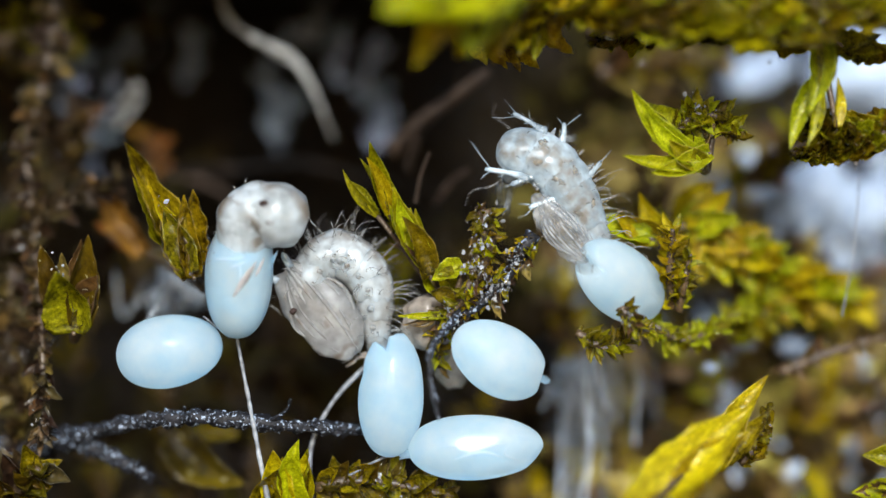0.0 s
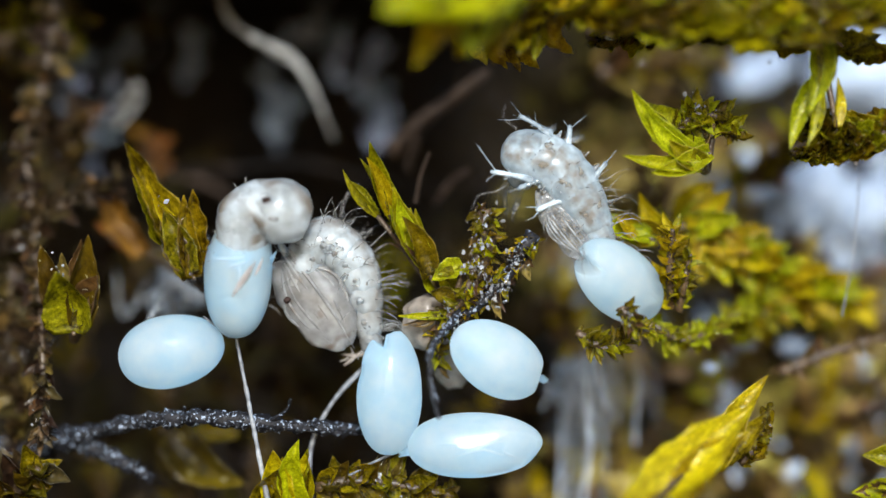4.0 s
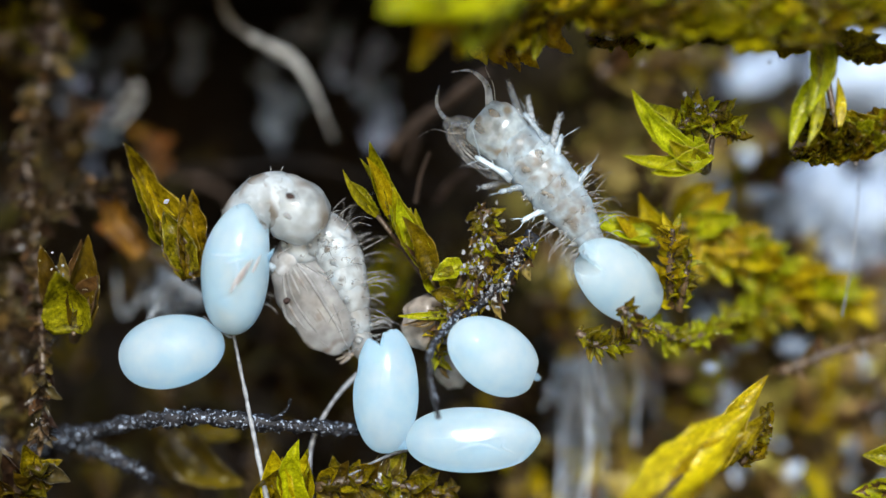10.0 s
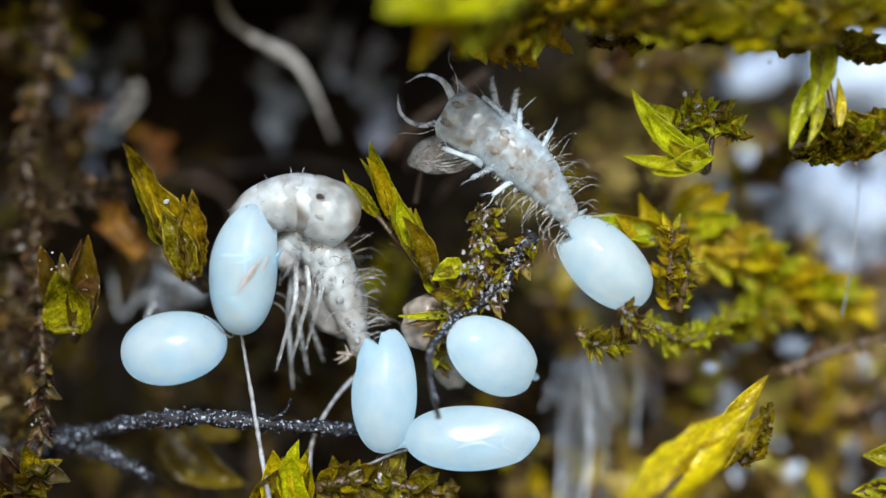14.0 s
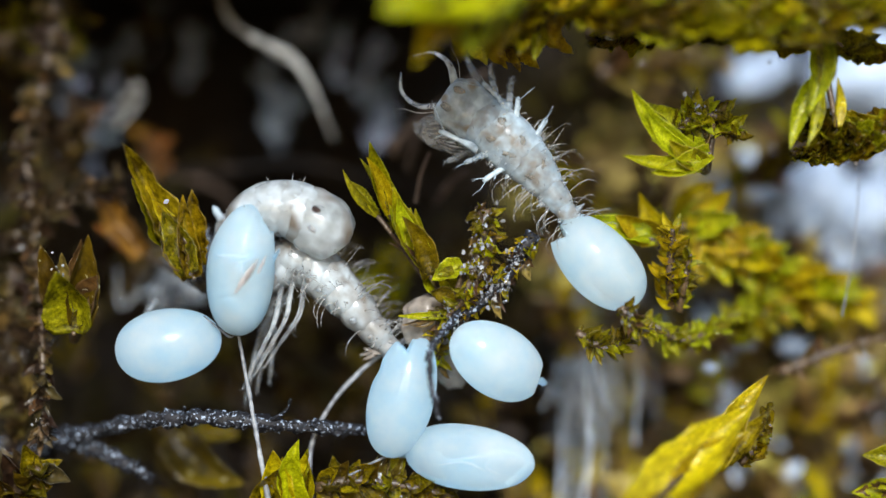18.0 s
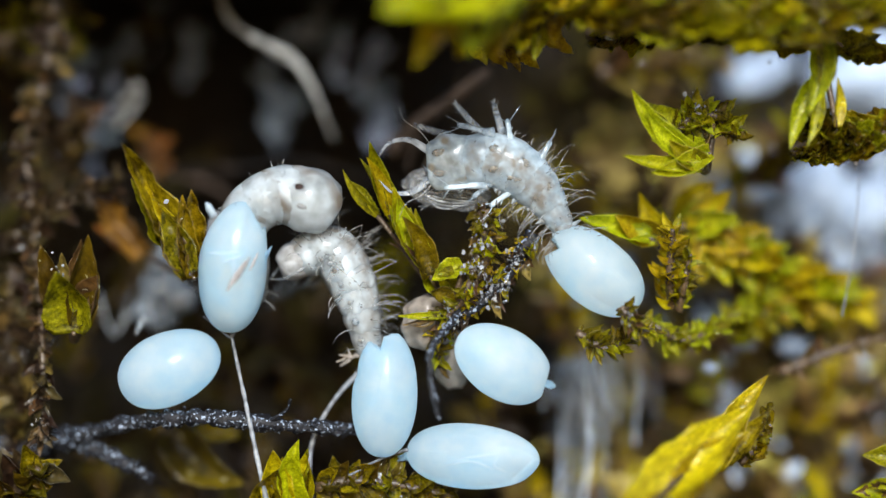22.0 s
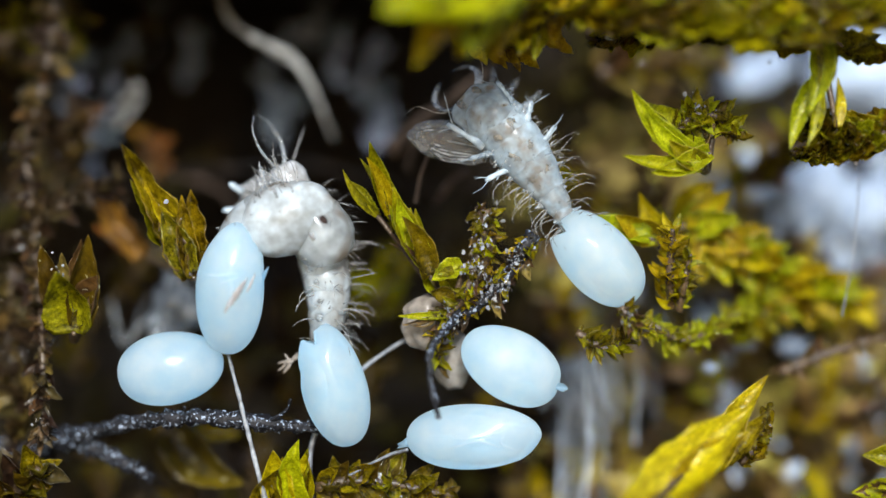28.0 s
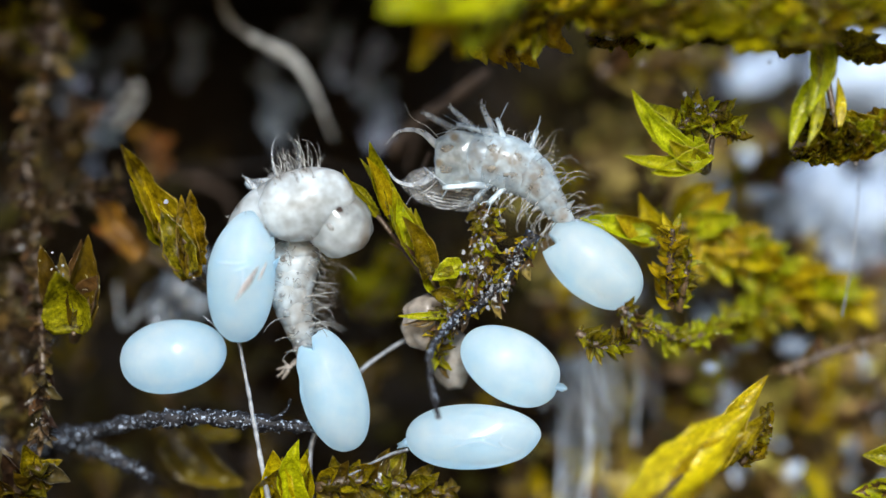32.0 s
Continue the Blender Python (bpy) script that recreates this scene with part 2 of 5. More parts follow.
CLEARHEAD = material("clear_head_skin", (0.33, 0.37, 0.38), (0.66, 0.75, 0.79), 0.2, 0.9e4, 0.15, detail=2.0, coat=0.9, sss=1.0, sss_size=1.5e-4, clear=0.4, gloss=0.08, through_light=0.2, relief=4e-6, edge=(0.38, 0.60), fleck=((0.36, 0.29, 0.20), 6e3, 0.60, 0.15))
HEADSKIN = material("larva_head_skin", (0.46, 0.44, 0.42), (0.84, 0.86, 0.88), 0.22, 1.0e4, 0.35, detail=2.0, coat=0.9, sss=0.7, sss_size=1.5e-4, clear=0.25, gloss=0.07, edge=(0.38, 0.62), through_light=0.3, relief=4e-6,
                    fleck=((0.32, 0.28, 0.24), 6e3, 0.58, 0.25))
GREYSKIN = material("larva_grey_skin", (0.41, 0.435, 0.44), (0.75, 0.82, 0.86), 0.28, 1.0e4, 0.25, detail=2.0, coat=0.6, sss=1.0, sss_size=1.8e-4, gloss=0.12, through_light=0.4, relief=5e-6, edge=(0.38, 0.60),
                    back=((0.32, 0.28, 0.24), 30, 7e3))
GLASSY = material("clear_leg_skin", (0.18, 0.19, 0.20), (0.60, 0.65, 0.68), 0.15, 1.0e4, 0.4, coat=1.0, clear=0.9, gloss=0.06)
SHEATH = material("folded_clear_skin", (0.10, 0.10, 0.10), (0.56, 0.58, 0.59), 0.22, 0.9e4, 0.5, coat=0.6, clear=1.0, gloss=0.1, detail=2.0, relief=5e-6)
BRISTLE = material("bristle", (0.10, 0.09, 0.08), (0.62, 0.62, 0.60), 0.22, 2.5e4, 0.0, coat=0.8, clear=0.4)
EYE_DARK = material("larva_eye", (0.02, 0.014, 0.012), (0.07, 0.045, 0.04), 0.7, 6e4, 0.2, spec=0.1)
SPOT = material("grey_brown_spot", (0.13, 0.11, 0.085), (0.32, 0.28, 0.22), 0.6, 1.2e4, 0.3, spec=0.15, clear=0.5)
WHITELEG = material("pale_leg_skin", (0.24, 0.30, 0.35), (0.62, 0.73, 0.80), 0.16, 1.2e4, 0.3, coat=0.5, clear=0.42, gloss=0.1, relief=3e-6)
BELLY = material("folded_belly_skin", (0.26, 0.255, 0.25), (0.50, 0.505, 0.50), 0.28, 0.8e4, 0.3, coat=0.6, gloss=0.12, sss=0.8, sss_size=1.2e-4, detail=2.0, relief=5e-6, clear=0.25, through_light=0.3, fleck=((0.24, 0.20, 0.17), 6e3, 0.62, 0.12))
# Dimmed copy of the grey larva skin: shade at depth, set by colour.
DIMSKIN = material("shaded_larva_skin", (0.11, 0.125, 0.145), (0.34, 0.385, 0.43), 0.3, 1.0e4, 0.4, detail=2.0, coat=0.6, clear=0.4, gloss=0.12, relief=5e-6, edge=(0.40, 0.62))
ROSY = material("rosy_membrane", (0.50, 0.40, 0.36), (0.74, 0.66, 0.62), 0.3, 1.2e4, 0.0, clear=0.6, through_light=0.4)
HUSK = material("dried_shell", (0.26, 0.22, 0.18), (0.50, 0.44, 0.38), 0.45, 1.4e4, 0.4, coat=0.3, clear=0.2, through_light=0.3)


# ---- leaves ----
def leaf_mesh(name, wide, seed, rings=19, cross=12, curl=0.12, teeth=0.0):
    """A cupped, keeled moss leaf of length 1 along x, point at x = 1, with real thickness, wrinkles and a worn edge."""
    r = random.Random(seed)
    verts, faces = [], []
    bend = r.uniform(-0.12, 0.12)
    twist = r.uniform(-0.5, 0.5)
    left = right_ = 1.0
    for i in range(rings):
        s = i / (rings - 1)
        w = wide * 0.5 * (math.sin(math.pi * (0.14 + 0.86 * s) ** 0.8) ** 0.9 if s < 1 else 0) + 0.004
        th = 0.05 * wide * (1.1 - s) + 0.004
        y0, z0 = bend * math.sin(math.pi * s), curl * s * s
        left = (left + 1 + teeth * (r.random() - 0.6)) / 2
        right_ = (right_ + 1 + teeth * (r.random() - 0.6)) / 2
        for k in range(cross):
            a = 2 * math.pi * k / cross
            c, n = math.cos(a), math.sin(a)
            edge_ = w * (left if c < 0 else right_)
            cup = 0.55 * wide * (abs(c) ** 1.6 - 0.3) * (w / (wide * 0.5 + 1e-6))
            rip = noise.noise(Vector((s * 7, c * 1.5, seed * 3.7))) * 0.09 * wide
            yy, zz = edge_ * c, th * n + cup + rip
            q = twist * s
            verts.append((s, y0 + yy * math.cos(q) - zz * math.sin(q), z0 + yy * math.sin(q) + zz * math.cos(q)))
    for i in range(rings - 1):
        for k in range(cross):
            q = (k + 1) % cross
            faces.append((i * cross + k, i * cross + q, (i + 1) * cross + q, (i + 1) * cross + k))
    faces.append(tuple(range(cross - 1, -1, -1)))
    faces.append(tuple((rings - 1) * cross + k for k in range(cross)))
    return verts, faces


LEAF_SHAPES = {}
for kind_name, wide, curl, teeth in (("slim", 0.28, 0.15, 0.25), ("broad", 0.55, 0.3, 0.3), ("ragged", 0.42, 0.35, 0.85)):
    LEAF_SHAPES[kind_name] = [leaf_mesh("leaf", wide, 11 * i + len(kind_name), curl=curl * (0.2 + 0.2 * i), teeth=teeth) for i in range(6)]
MESHES = {}


def leaf_data(shape, variant, mat):
    key = (shape, variant, mat.name)
    if key not in MESHES:
        MESHES[key] = mesh_of("leaf", *LEAF_SHAPES[shape][variant])
        MESHES[key].materials.append(mat)
    return MESHES[key]


def leaf_pose(base, tip, face, size=(1, 1)):
    """Matrix that lays a unit leaf from base to tip with its upper side towards face."""
    x = tip - base
    n = x.length
    x = x.normalized()
    z = Vector(face)
    z = (z - x * z.dot(x)).normalized()
    y = z.cross(x)
    m = Matrix((x * n, y * n * size[0], z * n * size[1])).transposed().to_4x4()
    m.translation = base
    return m


def add_leaf(parent, base, tip, shape, mat, rng, wide=1.0, face=(0.1, -1, 0.35), label=""):
    f = Vector(face) + Vector((rng.uniform(-0.5, 0.5), 0, rng.uniform(-0.4, 0.4)))
    return part("leaf", leaf_data(shape, rng.randrange(6), mat), mat, parent, label,
                place(parent) @ leaf_pose(base, tip, f, (wide, wide)))


def moss_stem(name, label, points, radius, leaves, size, mats, seed, shape="broad", stem_mat=None, spread=0.9,
              lean=0.6, category="moss", group="moss shoots", wide=1.0, stray=None):
    """A moss shoot: a rough stem through points (u, v, y) with leaves set round it in a spiral."""
    rng = random.Random(seed)
    line = [spot(*p) for p in points]
    ob = thing(name, line[0], label, category, group)
    count = max(8, 5 * len(points))
    run = along(line, count)
    radii = [radius * U * (1.1 - 0.6 * i / (count - 1)) for i in range(count)]
    home = ob.matrix_basis.translation
    part("stem", mesh_of("stem", *tube([p - home for p in run], radii, 8, 0.25, rng)), stem_mat or STEM, ob)
    for i in range(leaves):
        s = (i + rng.random()) / leaves
        at, way = curve_through(line, s)
        a = i * 2.4 + rng.uniform(-0.4, 0.4)
        side = way.orthogonal().normalized()
        side = Matrix.Rotation(a, 3, way) @ side
        side.y *= 0.7
        loose = stray or (0.7 if shape == "ragged" else 0.5)
        out = (way * lean + side * spread + Vector((rng.uniform(-1, 1), rng.uniform(-1, 0.5), rng.uniform(-1, 1))) * loose).normalized()
        n = size * U * rng.uniform(0.45, 1.35) * (1.1 - 0.35 * s)
        mat = mats[rng.randrange(len(mats))]
        part("leaf", leaf_data(shape, rng.randrange(6), mat), mat, ob, "",
             place(ob) @ leaf_pose(at, at + out * n, way * 0.25 + side * 0.35 + Vector((rng.uniform(-0.4, 0.4), -1.0, rng.uniform(-0.1, 0.6))), (wide, wide)))
    return ob


# ---- the bank behind, the floor of the hollow and an unseen sheet that shades it ----
def sheet(name, label, corner, across, down, nu, nv, lift, material_, seed):
    """A lumpy, closed sheet from corner along two edges; lift is the size of its lumps."""
    a, d = across - corner, down - corner
    n = a.cross(d).normalized()
    verts, faces = [], []
    for layer in (0, 1):
        for i in range(nv + 1):
            for k in range(nu + 1):
                p = corner + a * (k / nu) + d * (i / nv)
                h = noise.fractal(p * 900 + Vector((seed, 0, 0)), 0.9, 2.0, 4) * lift if layer == 0 else 0.0
                verts.append(p + n * (h - layer * 2.5 * lift))
    m = (nu + 1) * (nv + 1)
    for i in range(nv):
        for k in range(nu):
            q = i * (nu + 1) + k
            faces.append((q, q + nu + 1, q + nu + 2, q + 1))
            faces.append((m + q, m + q + 1, m + q + nu + 2, m + q + nu + 1))
    rim = [k for k in range(nu + 1)] + [i * (nu + 1) + nu for i in range(1, nv + 1)]
    rim += [nv * (nu + 1) + k for k in range(nu - 1, -1, -1)] + [i * (nu + 1) for i in range(nv - 1, 0, -1)]
    for i, q in enumerate(rim):
        w = rim[(i + 1) % len(rim)]
        faces.append((q, w, m + w, m + q))
    ob = part(name, mesh_of(name, verts, faces), material_)
    return tagged(ob, label, "soil", kind="structure")


def world_at(x, y, z):
    return Vector((x * U, y * U, z * U))


sheet("ground", "crumbly humus floor of a mossy hollow, darkened for shade", world_at(-2200, -900, -1050), world_at(2200, -900, -1050),
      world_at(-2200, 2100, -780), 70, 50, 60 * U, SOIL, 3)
sheet("backdrop", "brown earth bank behind moss shoots, darkened for shade", world_at(-2200, 1900, -950), world_at(2200, 1900, -950),
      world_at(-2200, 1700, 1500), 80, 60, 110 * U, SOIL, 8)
# Added out of view above, only to keep the sun off the hollow.
sheet("overhang", "unseen earth sheet added to shade a mossy hollow", world_at(-2200, 190, 590), world_at(150, 230, 590),
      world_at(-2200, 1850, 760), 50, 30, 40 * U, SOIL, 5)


def stone(u, v, y, r, seed, squash=0.8):
    ob = part("pebble", mesh_of("pebble", *blob(r * U, r * U * 0.9, r * U * squash, 14, 20, 0.5, seed)), STONE,
              m=Matrix.Translation(spot(u, v, y)))
    return tagged(ob, "pale bluish quartz pebble behind moss, small ones added as blurred highlights", "pebble", "pebbles")


# Many small pebbles below are added as blurred highlights and a glint.
for k, (u, v, y, r) in enumerate(((1345, 140, 850, 74), (1535, 135, 900, 120), (1440, 355, 640, 100), (1550, 380, 650, 110), (1330, 350, 760, 60), (1245, 330, 900, 40), (1500, 450, 640, 75), (1390, 480, 760, 55), (1290, 400, 800, 50), (1560, 540, 700, 50),
                                  (1402, 612, 380, 30), (1318, 606, 380, 20), (1445, 705, 520, 16), (1500, 790, 560, 18), (1180, 300, 1200, 40), (1100, 470, 430, 26),
                                  (1250, 560, 430, 24), (1010, 650, 430, 30), (1256, 651, 250, 13))):
    stone(u, v, y, r, k)


# ---- moss behind: one mass ----
def far_moss(name, label, mat, seed, areas):
    """Leafy shoots in areas (u0, u1, v0, v1, y0, y1, shoots, leaf size), joined."""
    rng = random.Random(seed)
    pieces = []
    low = [leaf_mesh("leaf", 0.5, 90 + i, 5, 4, 0.3) for i in range(4)]
    for u0, u1, v0, v1, y0, y1, shoots, size in areas:
        for i in range(shoots):
            at = spot(rng.uniform(u0, u1), rng.uniform(v0, v1), rng.uniform(y0, y1))
            way = Vector((rng.uniform(-1, 1), rng.uniform(-0.4, 0.2), rng.uniform(0.1, 1))).normalized()
            big = size * rng.uniform(0.7, 1.3)
            for k in range(rng.randrange(5, 10)):
                p = at + way * (k * big * 0.35 * U)
                d = Vector((rng.uniform(-1, 1), rng.uniform(-1, 0.6), rng.uniform(-0.6, 1))).normalized()
                m = leaf_pose(p, p + (d + way * 0.6) * big * U * rng.uniform(0.6, 1.1), Vector((rng.uniform(-1, 1), -1, 0.5)))
                v, f = low[rng.randrange(4)]
                pieces.append(([m @ Vector(q) for q in v], f))
    ob = part(name, mesh_of(name, *join(pieces)), mat)
    tagged(ob, label, "moss", kind="stuff")


far_moss("moss_behind", "brown and yellow moss leaves filling the bank", FARMOSS, 5,
         ((1000, 1700, 470, 1000, 450, 1500, 300, 62), (1000, 1290, 270, 480, 550, 1500, 90, 62)))
far_moss("dead_moss_behind", "brown dead moss filling the hollow, darkened for shade", DARKMOSS, 6,
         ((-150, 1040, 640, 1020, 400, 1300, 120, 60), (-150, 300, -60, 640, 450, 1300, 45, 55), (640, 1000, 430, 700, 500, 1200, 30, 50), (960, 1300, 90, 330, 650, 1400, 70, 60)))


def grit():
    """Pale grit in the moss of the bank, added for soft blurred highlights."""
    rng = random.Random(12)
    pieces = []
    for i in range(220):
        r = rng.choice((6, 8, 11, 14, 20)) * U * rng.uniform(0.7, 1.2)
        c = spot(rng.uniform(960, 1600), rng.uniform(250, 900), rng.uniform(420, 900))
        v, f = blob(r * rng.uniform(1, 1.8), r, r * rng.uniform(0.6, 1), 5, 8, 0.4, i)
        turn = Matrix.Rotation(rng.uniform(0, 3), 3, "Y")
        pieces.append(([turn @ q + c for q in v], f))
    ob = part("grit", mesh_of("grit", *join(pieces)), QUARTZ)
    tagged(ob, "pale bluish grit added as blurred bright spots in moss", "grit", kind="stuff")


grit()


# ---- moss round the eggs ----
def tip_shoot(name, label, foot, blades, seed, extra=2, category="moss", group="moss shoots"):
    """A shoot whose few large leaves are set one by one: (base, tip, width, shape, material)."""
    rng = random.Random(seed)
    ob = thing(name, spot(*foot), label, category, group)
    home = ob.matrix_basis.translation
    ends = [spot(*foot)] + [spot(*b[0]) for b in blades]
    for e in ends[1:]:
        mid = (ends[0] + e) / 2 + Vector((0, 6 * U, -4 * U))
        run = along([ends[0] + Vector((0, 12 * U, -12 * U)), mid, e], 6)
        part("stem", mesh_of("stem", *tube([p - home for p in run], [9 * U, 8 * U, 7 * U, 6 * U, 5 * U, 4 * U], 7, 0.2, rng)), STEM, ob)
    for base, tip, wide, shape, mat in blades:
        a, b = spot(*base), spot(*tip)
        own = {"slim": 0.28, "broad": 0.55, "ragged": 0.42}[shape]
        add_leaf(ob, a, b, shape, mat, rng, wide * U / ((b - a).length * own))
        for k in range(extra):
            n = (b - a).length
            jolt = Vector((rng.uniform(-1, 1), rng.uniform(0.1, 0.6), rng.uniform(-1, 1))) * n
            c = a + (b - a) * rng.uniform(-0.05, 0.35) + jolt * 0.06
            d = c + (b - a) * rng.uniform(0.35, 0.6) + jolt * 0.16
            add_leaf(ob, c, d, shape if rng.random() < 0.7 else "ragged", rng.choice((mat, OLIVE, mat, BROWN)), rng, rng.uniform(0.7, 1.1))
    return ob


tip_shoot("moss_shoot", "large soft yellow-green hanging moss leaves", (860, -60, -260), (
    ((890, -60, -280), (650, 40, -420), 150, "broad", LEAF), ((860, -50, -250), (740, 105, -360), 120, "broad", GOLD),
    ((900, -40, -200), (830, 122, -320), 120, "broad", LIME), ((800, -70, -250), (640, -10, -420), 130, "broad", LIME),
    ((930, -30, -120), (885, 112, -150), 80, "broad", GOLD), ((980, -30, -60), (905, 100, -80), 70, "ragged", LEAF)), 1)
tip_shoot("moss_shoot", "golden lime moss leaf tips, ragged and wet", (960, -60, -40), (
    ((960, -30, -60), (915, 106, -70), 60, "ragged", LEAF), ((1000, -30, -50), (962, 84, -60), 56, "ragged", GOLD), ((910, -40, -90), (862, 118, -110), 70, "broad", GOLD),
    ((880, -40, -160), (808, 122, -210), 110, "broad", GOLD), ((940, -30, -70), (890, 92, -90), 50, "ragged", LEAF), ((1030, -30, -90), (1052, 56, -120), 50, "broad", GOLD)), 111, 2)
moss_stem("moss_shoot", "olive moss shoot with wet leaves crossing overhead", ((870, 5, -60), (1000, -10, -120), (1180, 18, -150), (1360, 22, -150), (1500, 8, -150), (1640, -15, -160)),
          22, 170, 104, (LEAF, LEAF, HONEY, GOLD, OLIVE), 2, "ragged", spread=0.42, lean=1.4, wide=1.7, stray=0.35)
moss_stem("moss_shoot", "dark moss shoot with hooked leaf tips", ((1040, 60, 60), (1200, 52, 0), (1370, 60, -20), (1530, 90, -20)),
          14, 90, 76, (OLIVE, LEAF, HONEY, OLIVE), 3, "ragged", spread=0.4, lean=1.4, wide=1.6, stray=0.4)
moss_stem("moss_shoot", "ragged yellow-olive moss shoot with pale crumbs", ((800, 15, -10), (850, 55, 0), (910, 60, 10), (985, 25, 20), (1010, -40, 10)),
          14, 110, 66, (GOLD, GOLD, LEAF, HONEY), 4, "ragged", wide=1.25)
tip_shoot("moss_shoot", "lime green moss leaf pair hanging in a strip", (1450, 50, -40), (
    ((1456, 60, -60), (1432, 205, -66), 46, "slim", LIME), ((1446, 140, -64), (1398, 266, -62), 34, "slim", LIME), ((1450, 160, -62), (1424, 262, -60), 24, "slim", LEAF), ((1466, 64, -56), (1452, 180, -60), 36, "slim", LEAF),
    ((1480, 225, -50), (1473, 138, -50), 24, "slim", GOLD)), 5, 0)
moss_stem("moss_shoot", "thick dark olive moss shoot with glistening leaves", ((1404, 264, 40), (1440, 256, 20), (1500, 248, 0), (1620, 222, -30)),
          18, 100, 70, (OLIVE, OLIVE, HONEY, LEAF), 6, "ragged", spread=0.38, lean=1.5, wide=1.7, stray=0.32)
tip_shoot("moss_shoot", "bright yellow-green moss tip with spreading leaves", (1250, 290, 20), (
    ((1238, 290, 0), (1113, 162, -30), 48, "slim", LIME), ((1232, 296, -6), (1140, 200, -26), 34, "slim", LIME), ((1240, 300, -8), (1097, 282, -40), 30, "slim", LIME),
    ((1258, 270, -10), (1150, 312, -24), 40, "slim", LIME), ((1262, 240, 20), (1308, 246, -10), 30, "slim", OLIVE),
    ((1236, 270, 15), (1130, 196, 10), 50, "slim", LEAF), ((1248, 292, -10), (1180, 250, -20), 40, "slim", LEAF),
    ((1232, 262, 20), (1212, 172, 5), 40, "slim", OLIVE), ((1230, 225, 20), (1262, 178, 5), 34, "ragged", OLIVE)), 7, 0)
moss_stem("moss_shoot", "curled mossy tip strewn with dew", ((1205, 285, 40), (1202, 240, 25), (1226, 205, 12), (1268, 208, 12), (1302, 242, 15)), 10, 84, 42, (LEAF, OLIVE, LIME, OLIVE), 8, "ragged", wide=1.2)
tip_shoot("moss_shoot", "pointed green moss shoot with upright leaves", (785, 520, 70), (
    ((695, 388, 30), (643, 252, 0), 40, "slim", LEAF), ((690, 380, 20), (648, 275, -5), 26, "slim", GOLD), ((668, 382, 30), (606, 300, 5), 18, "slim", LEAF),
    ((758, 478, 30), (684, 333, 0), 50, "slim", LEAF), ((750, 470, 20), (698, 350, 5), 40, "slim", LIME),
    ((764, 474, 20), (728, 366, 10), 40, "slim", LEAF), ((762, 490, 10), (712, 380, -5), 40, "slim", OLIVE), ((800, 512, 60), (735, 470, 30), 46, "slim", LEAF),
    ((705, 410, 40), (676, 318, 25), 30, "slim", OLIVE), ((745, 450, 50), (664, 350, 40), 36, "slim", OLIVE), ((810, 520, 30), (770, 470, 20), 36, "broad", LEAF)), 9)
LEFT_LEAF = tip_shoot("moss_shoot", "golden brown moss leaves, pointed and torn", (362, 500, 70), (
    ((335, 492, 5), (208, 258, -15), 66, "ragged", HONEY), ((342, 492, 0), (322, 345, -5), 40, "slim", HONEY), ((318, 470, 15), (232, 316, 0), 50, "ragged", LEAF),
    ((335, 485, -4), (290, 372, -8), 56, "broad", OLIVE), ((255, 450, 260), (164, 306, 250), 56, "ragged", ORANGE), ((290, 400, -6), (262, 318, -14), 26, "slim", GOLD),
    ((325, 420, 10), (268, 352, 0), 30, "slim", GOLD)), 10, 1)
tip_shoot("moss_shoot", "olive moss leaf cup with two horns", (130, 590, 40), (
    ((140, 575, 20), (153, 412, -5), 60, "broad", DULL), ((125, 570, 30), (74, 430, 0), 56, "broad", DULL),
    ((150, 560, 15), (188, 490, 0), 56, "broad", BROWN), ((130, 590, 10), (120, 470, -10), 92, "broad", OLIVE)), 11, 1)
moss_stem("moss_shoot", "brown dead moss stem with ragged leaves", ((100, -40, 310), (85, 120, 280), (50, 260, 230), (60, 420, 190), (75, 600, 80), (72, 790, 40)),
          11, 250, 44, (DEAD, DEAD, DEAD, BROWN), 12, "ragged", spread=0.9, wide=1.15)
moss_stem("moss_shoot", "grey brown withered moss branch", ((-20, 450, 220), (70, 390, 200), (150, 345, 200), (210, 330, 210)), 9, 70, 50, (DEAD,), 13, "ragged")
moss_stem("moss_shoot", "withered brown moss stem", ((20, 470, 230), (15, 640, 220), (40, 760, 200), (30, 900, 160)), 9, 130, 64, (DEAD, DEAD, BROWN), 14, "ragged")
moss_stem("moss_shoot", "green moss shoot, shade mixed into its leaf colours", ((-40, 90, 420), (50, 60, 400), (140, 40, 420)), 16, 40, 75, (DULL, DEAD, OLIVE), 15, "broad")
moss_stem("moss_shoot", "brown moss stem with crumbs and clear scales", ((848, 365, 10), (860, 400, 0), (845, 450, -5), (820, 530, -5), (775, 580, 10), (778, 650, 50)),
          9, 130, 32, (OLIVE, DULL, BROWN, LEAF), 16, "ragged")
moss_stem("moss_shoot", "blackened moss stem with torn scales", ((945, 415, 20), (915, 460, 10), (885, 505, 0), (820, 560, 5), (760, 600, 30)),
          14, 110, 34, (BROWN, OLIVE, DEAD, GOLD), 17, "ragged", stem_mat=CRUST)
moss_stem("moss_shoot", "crumbly brown moss stem glazed with clear scales", ((858, 372, 5), (866, 420, 8), (850, 480, 6), (815, 545, 8), (785, 590, 15)),
          12, 100, 27, (OLIVE, DULL, HONEY, DEAD, LEAF), 161, "ragged", wide=1.2)
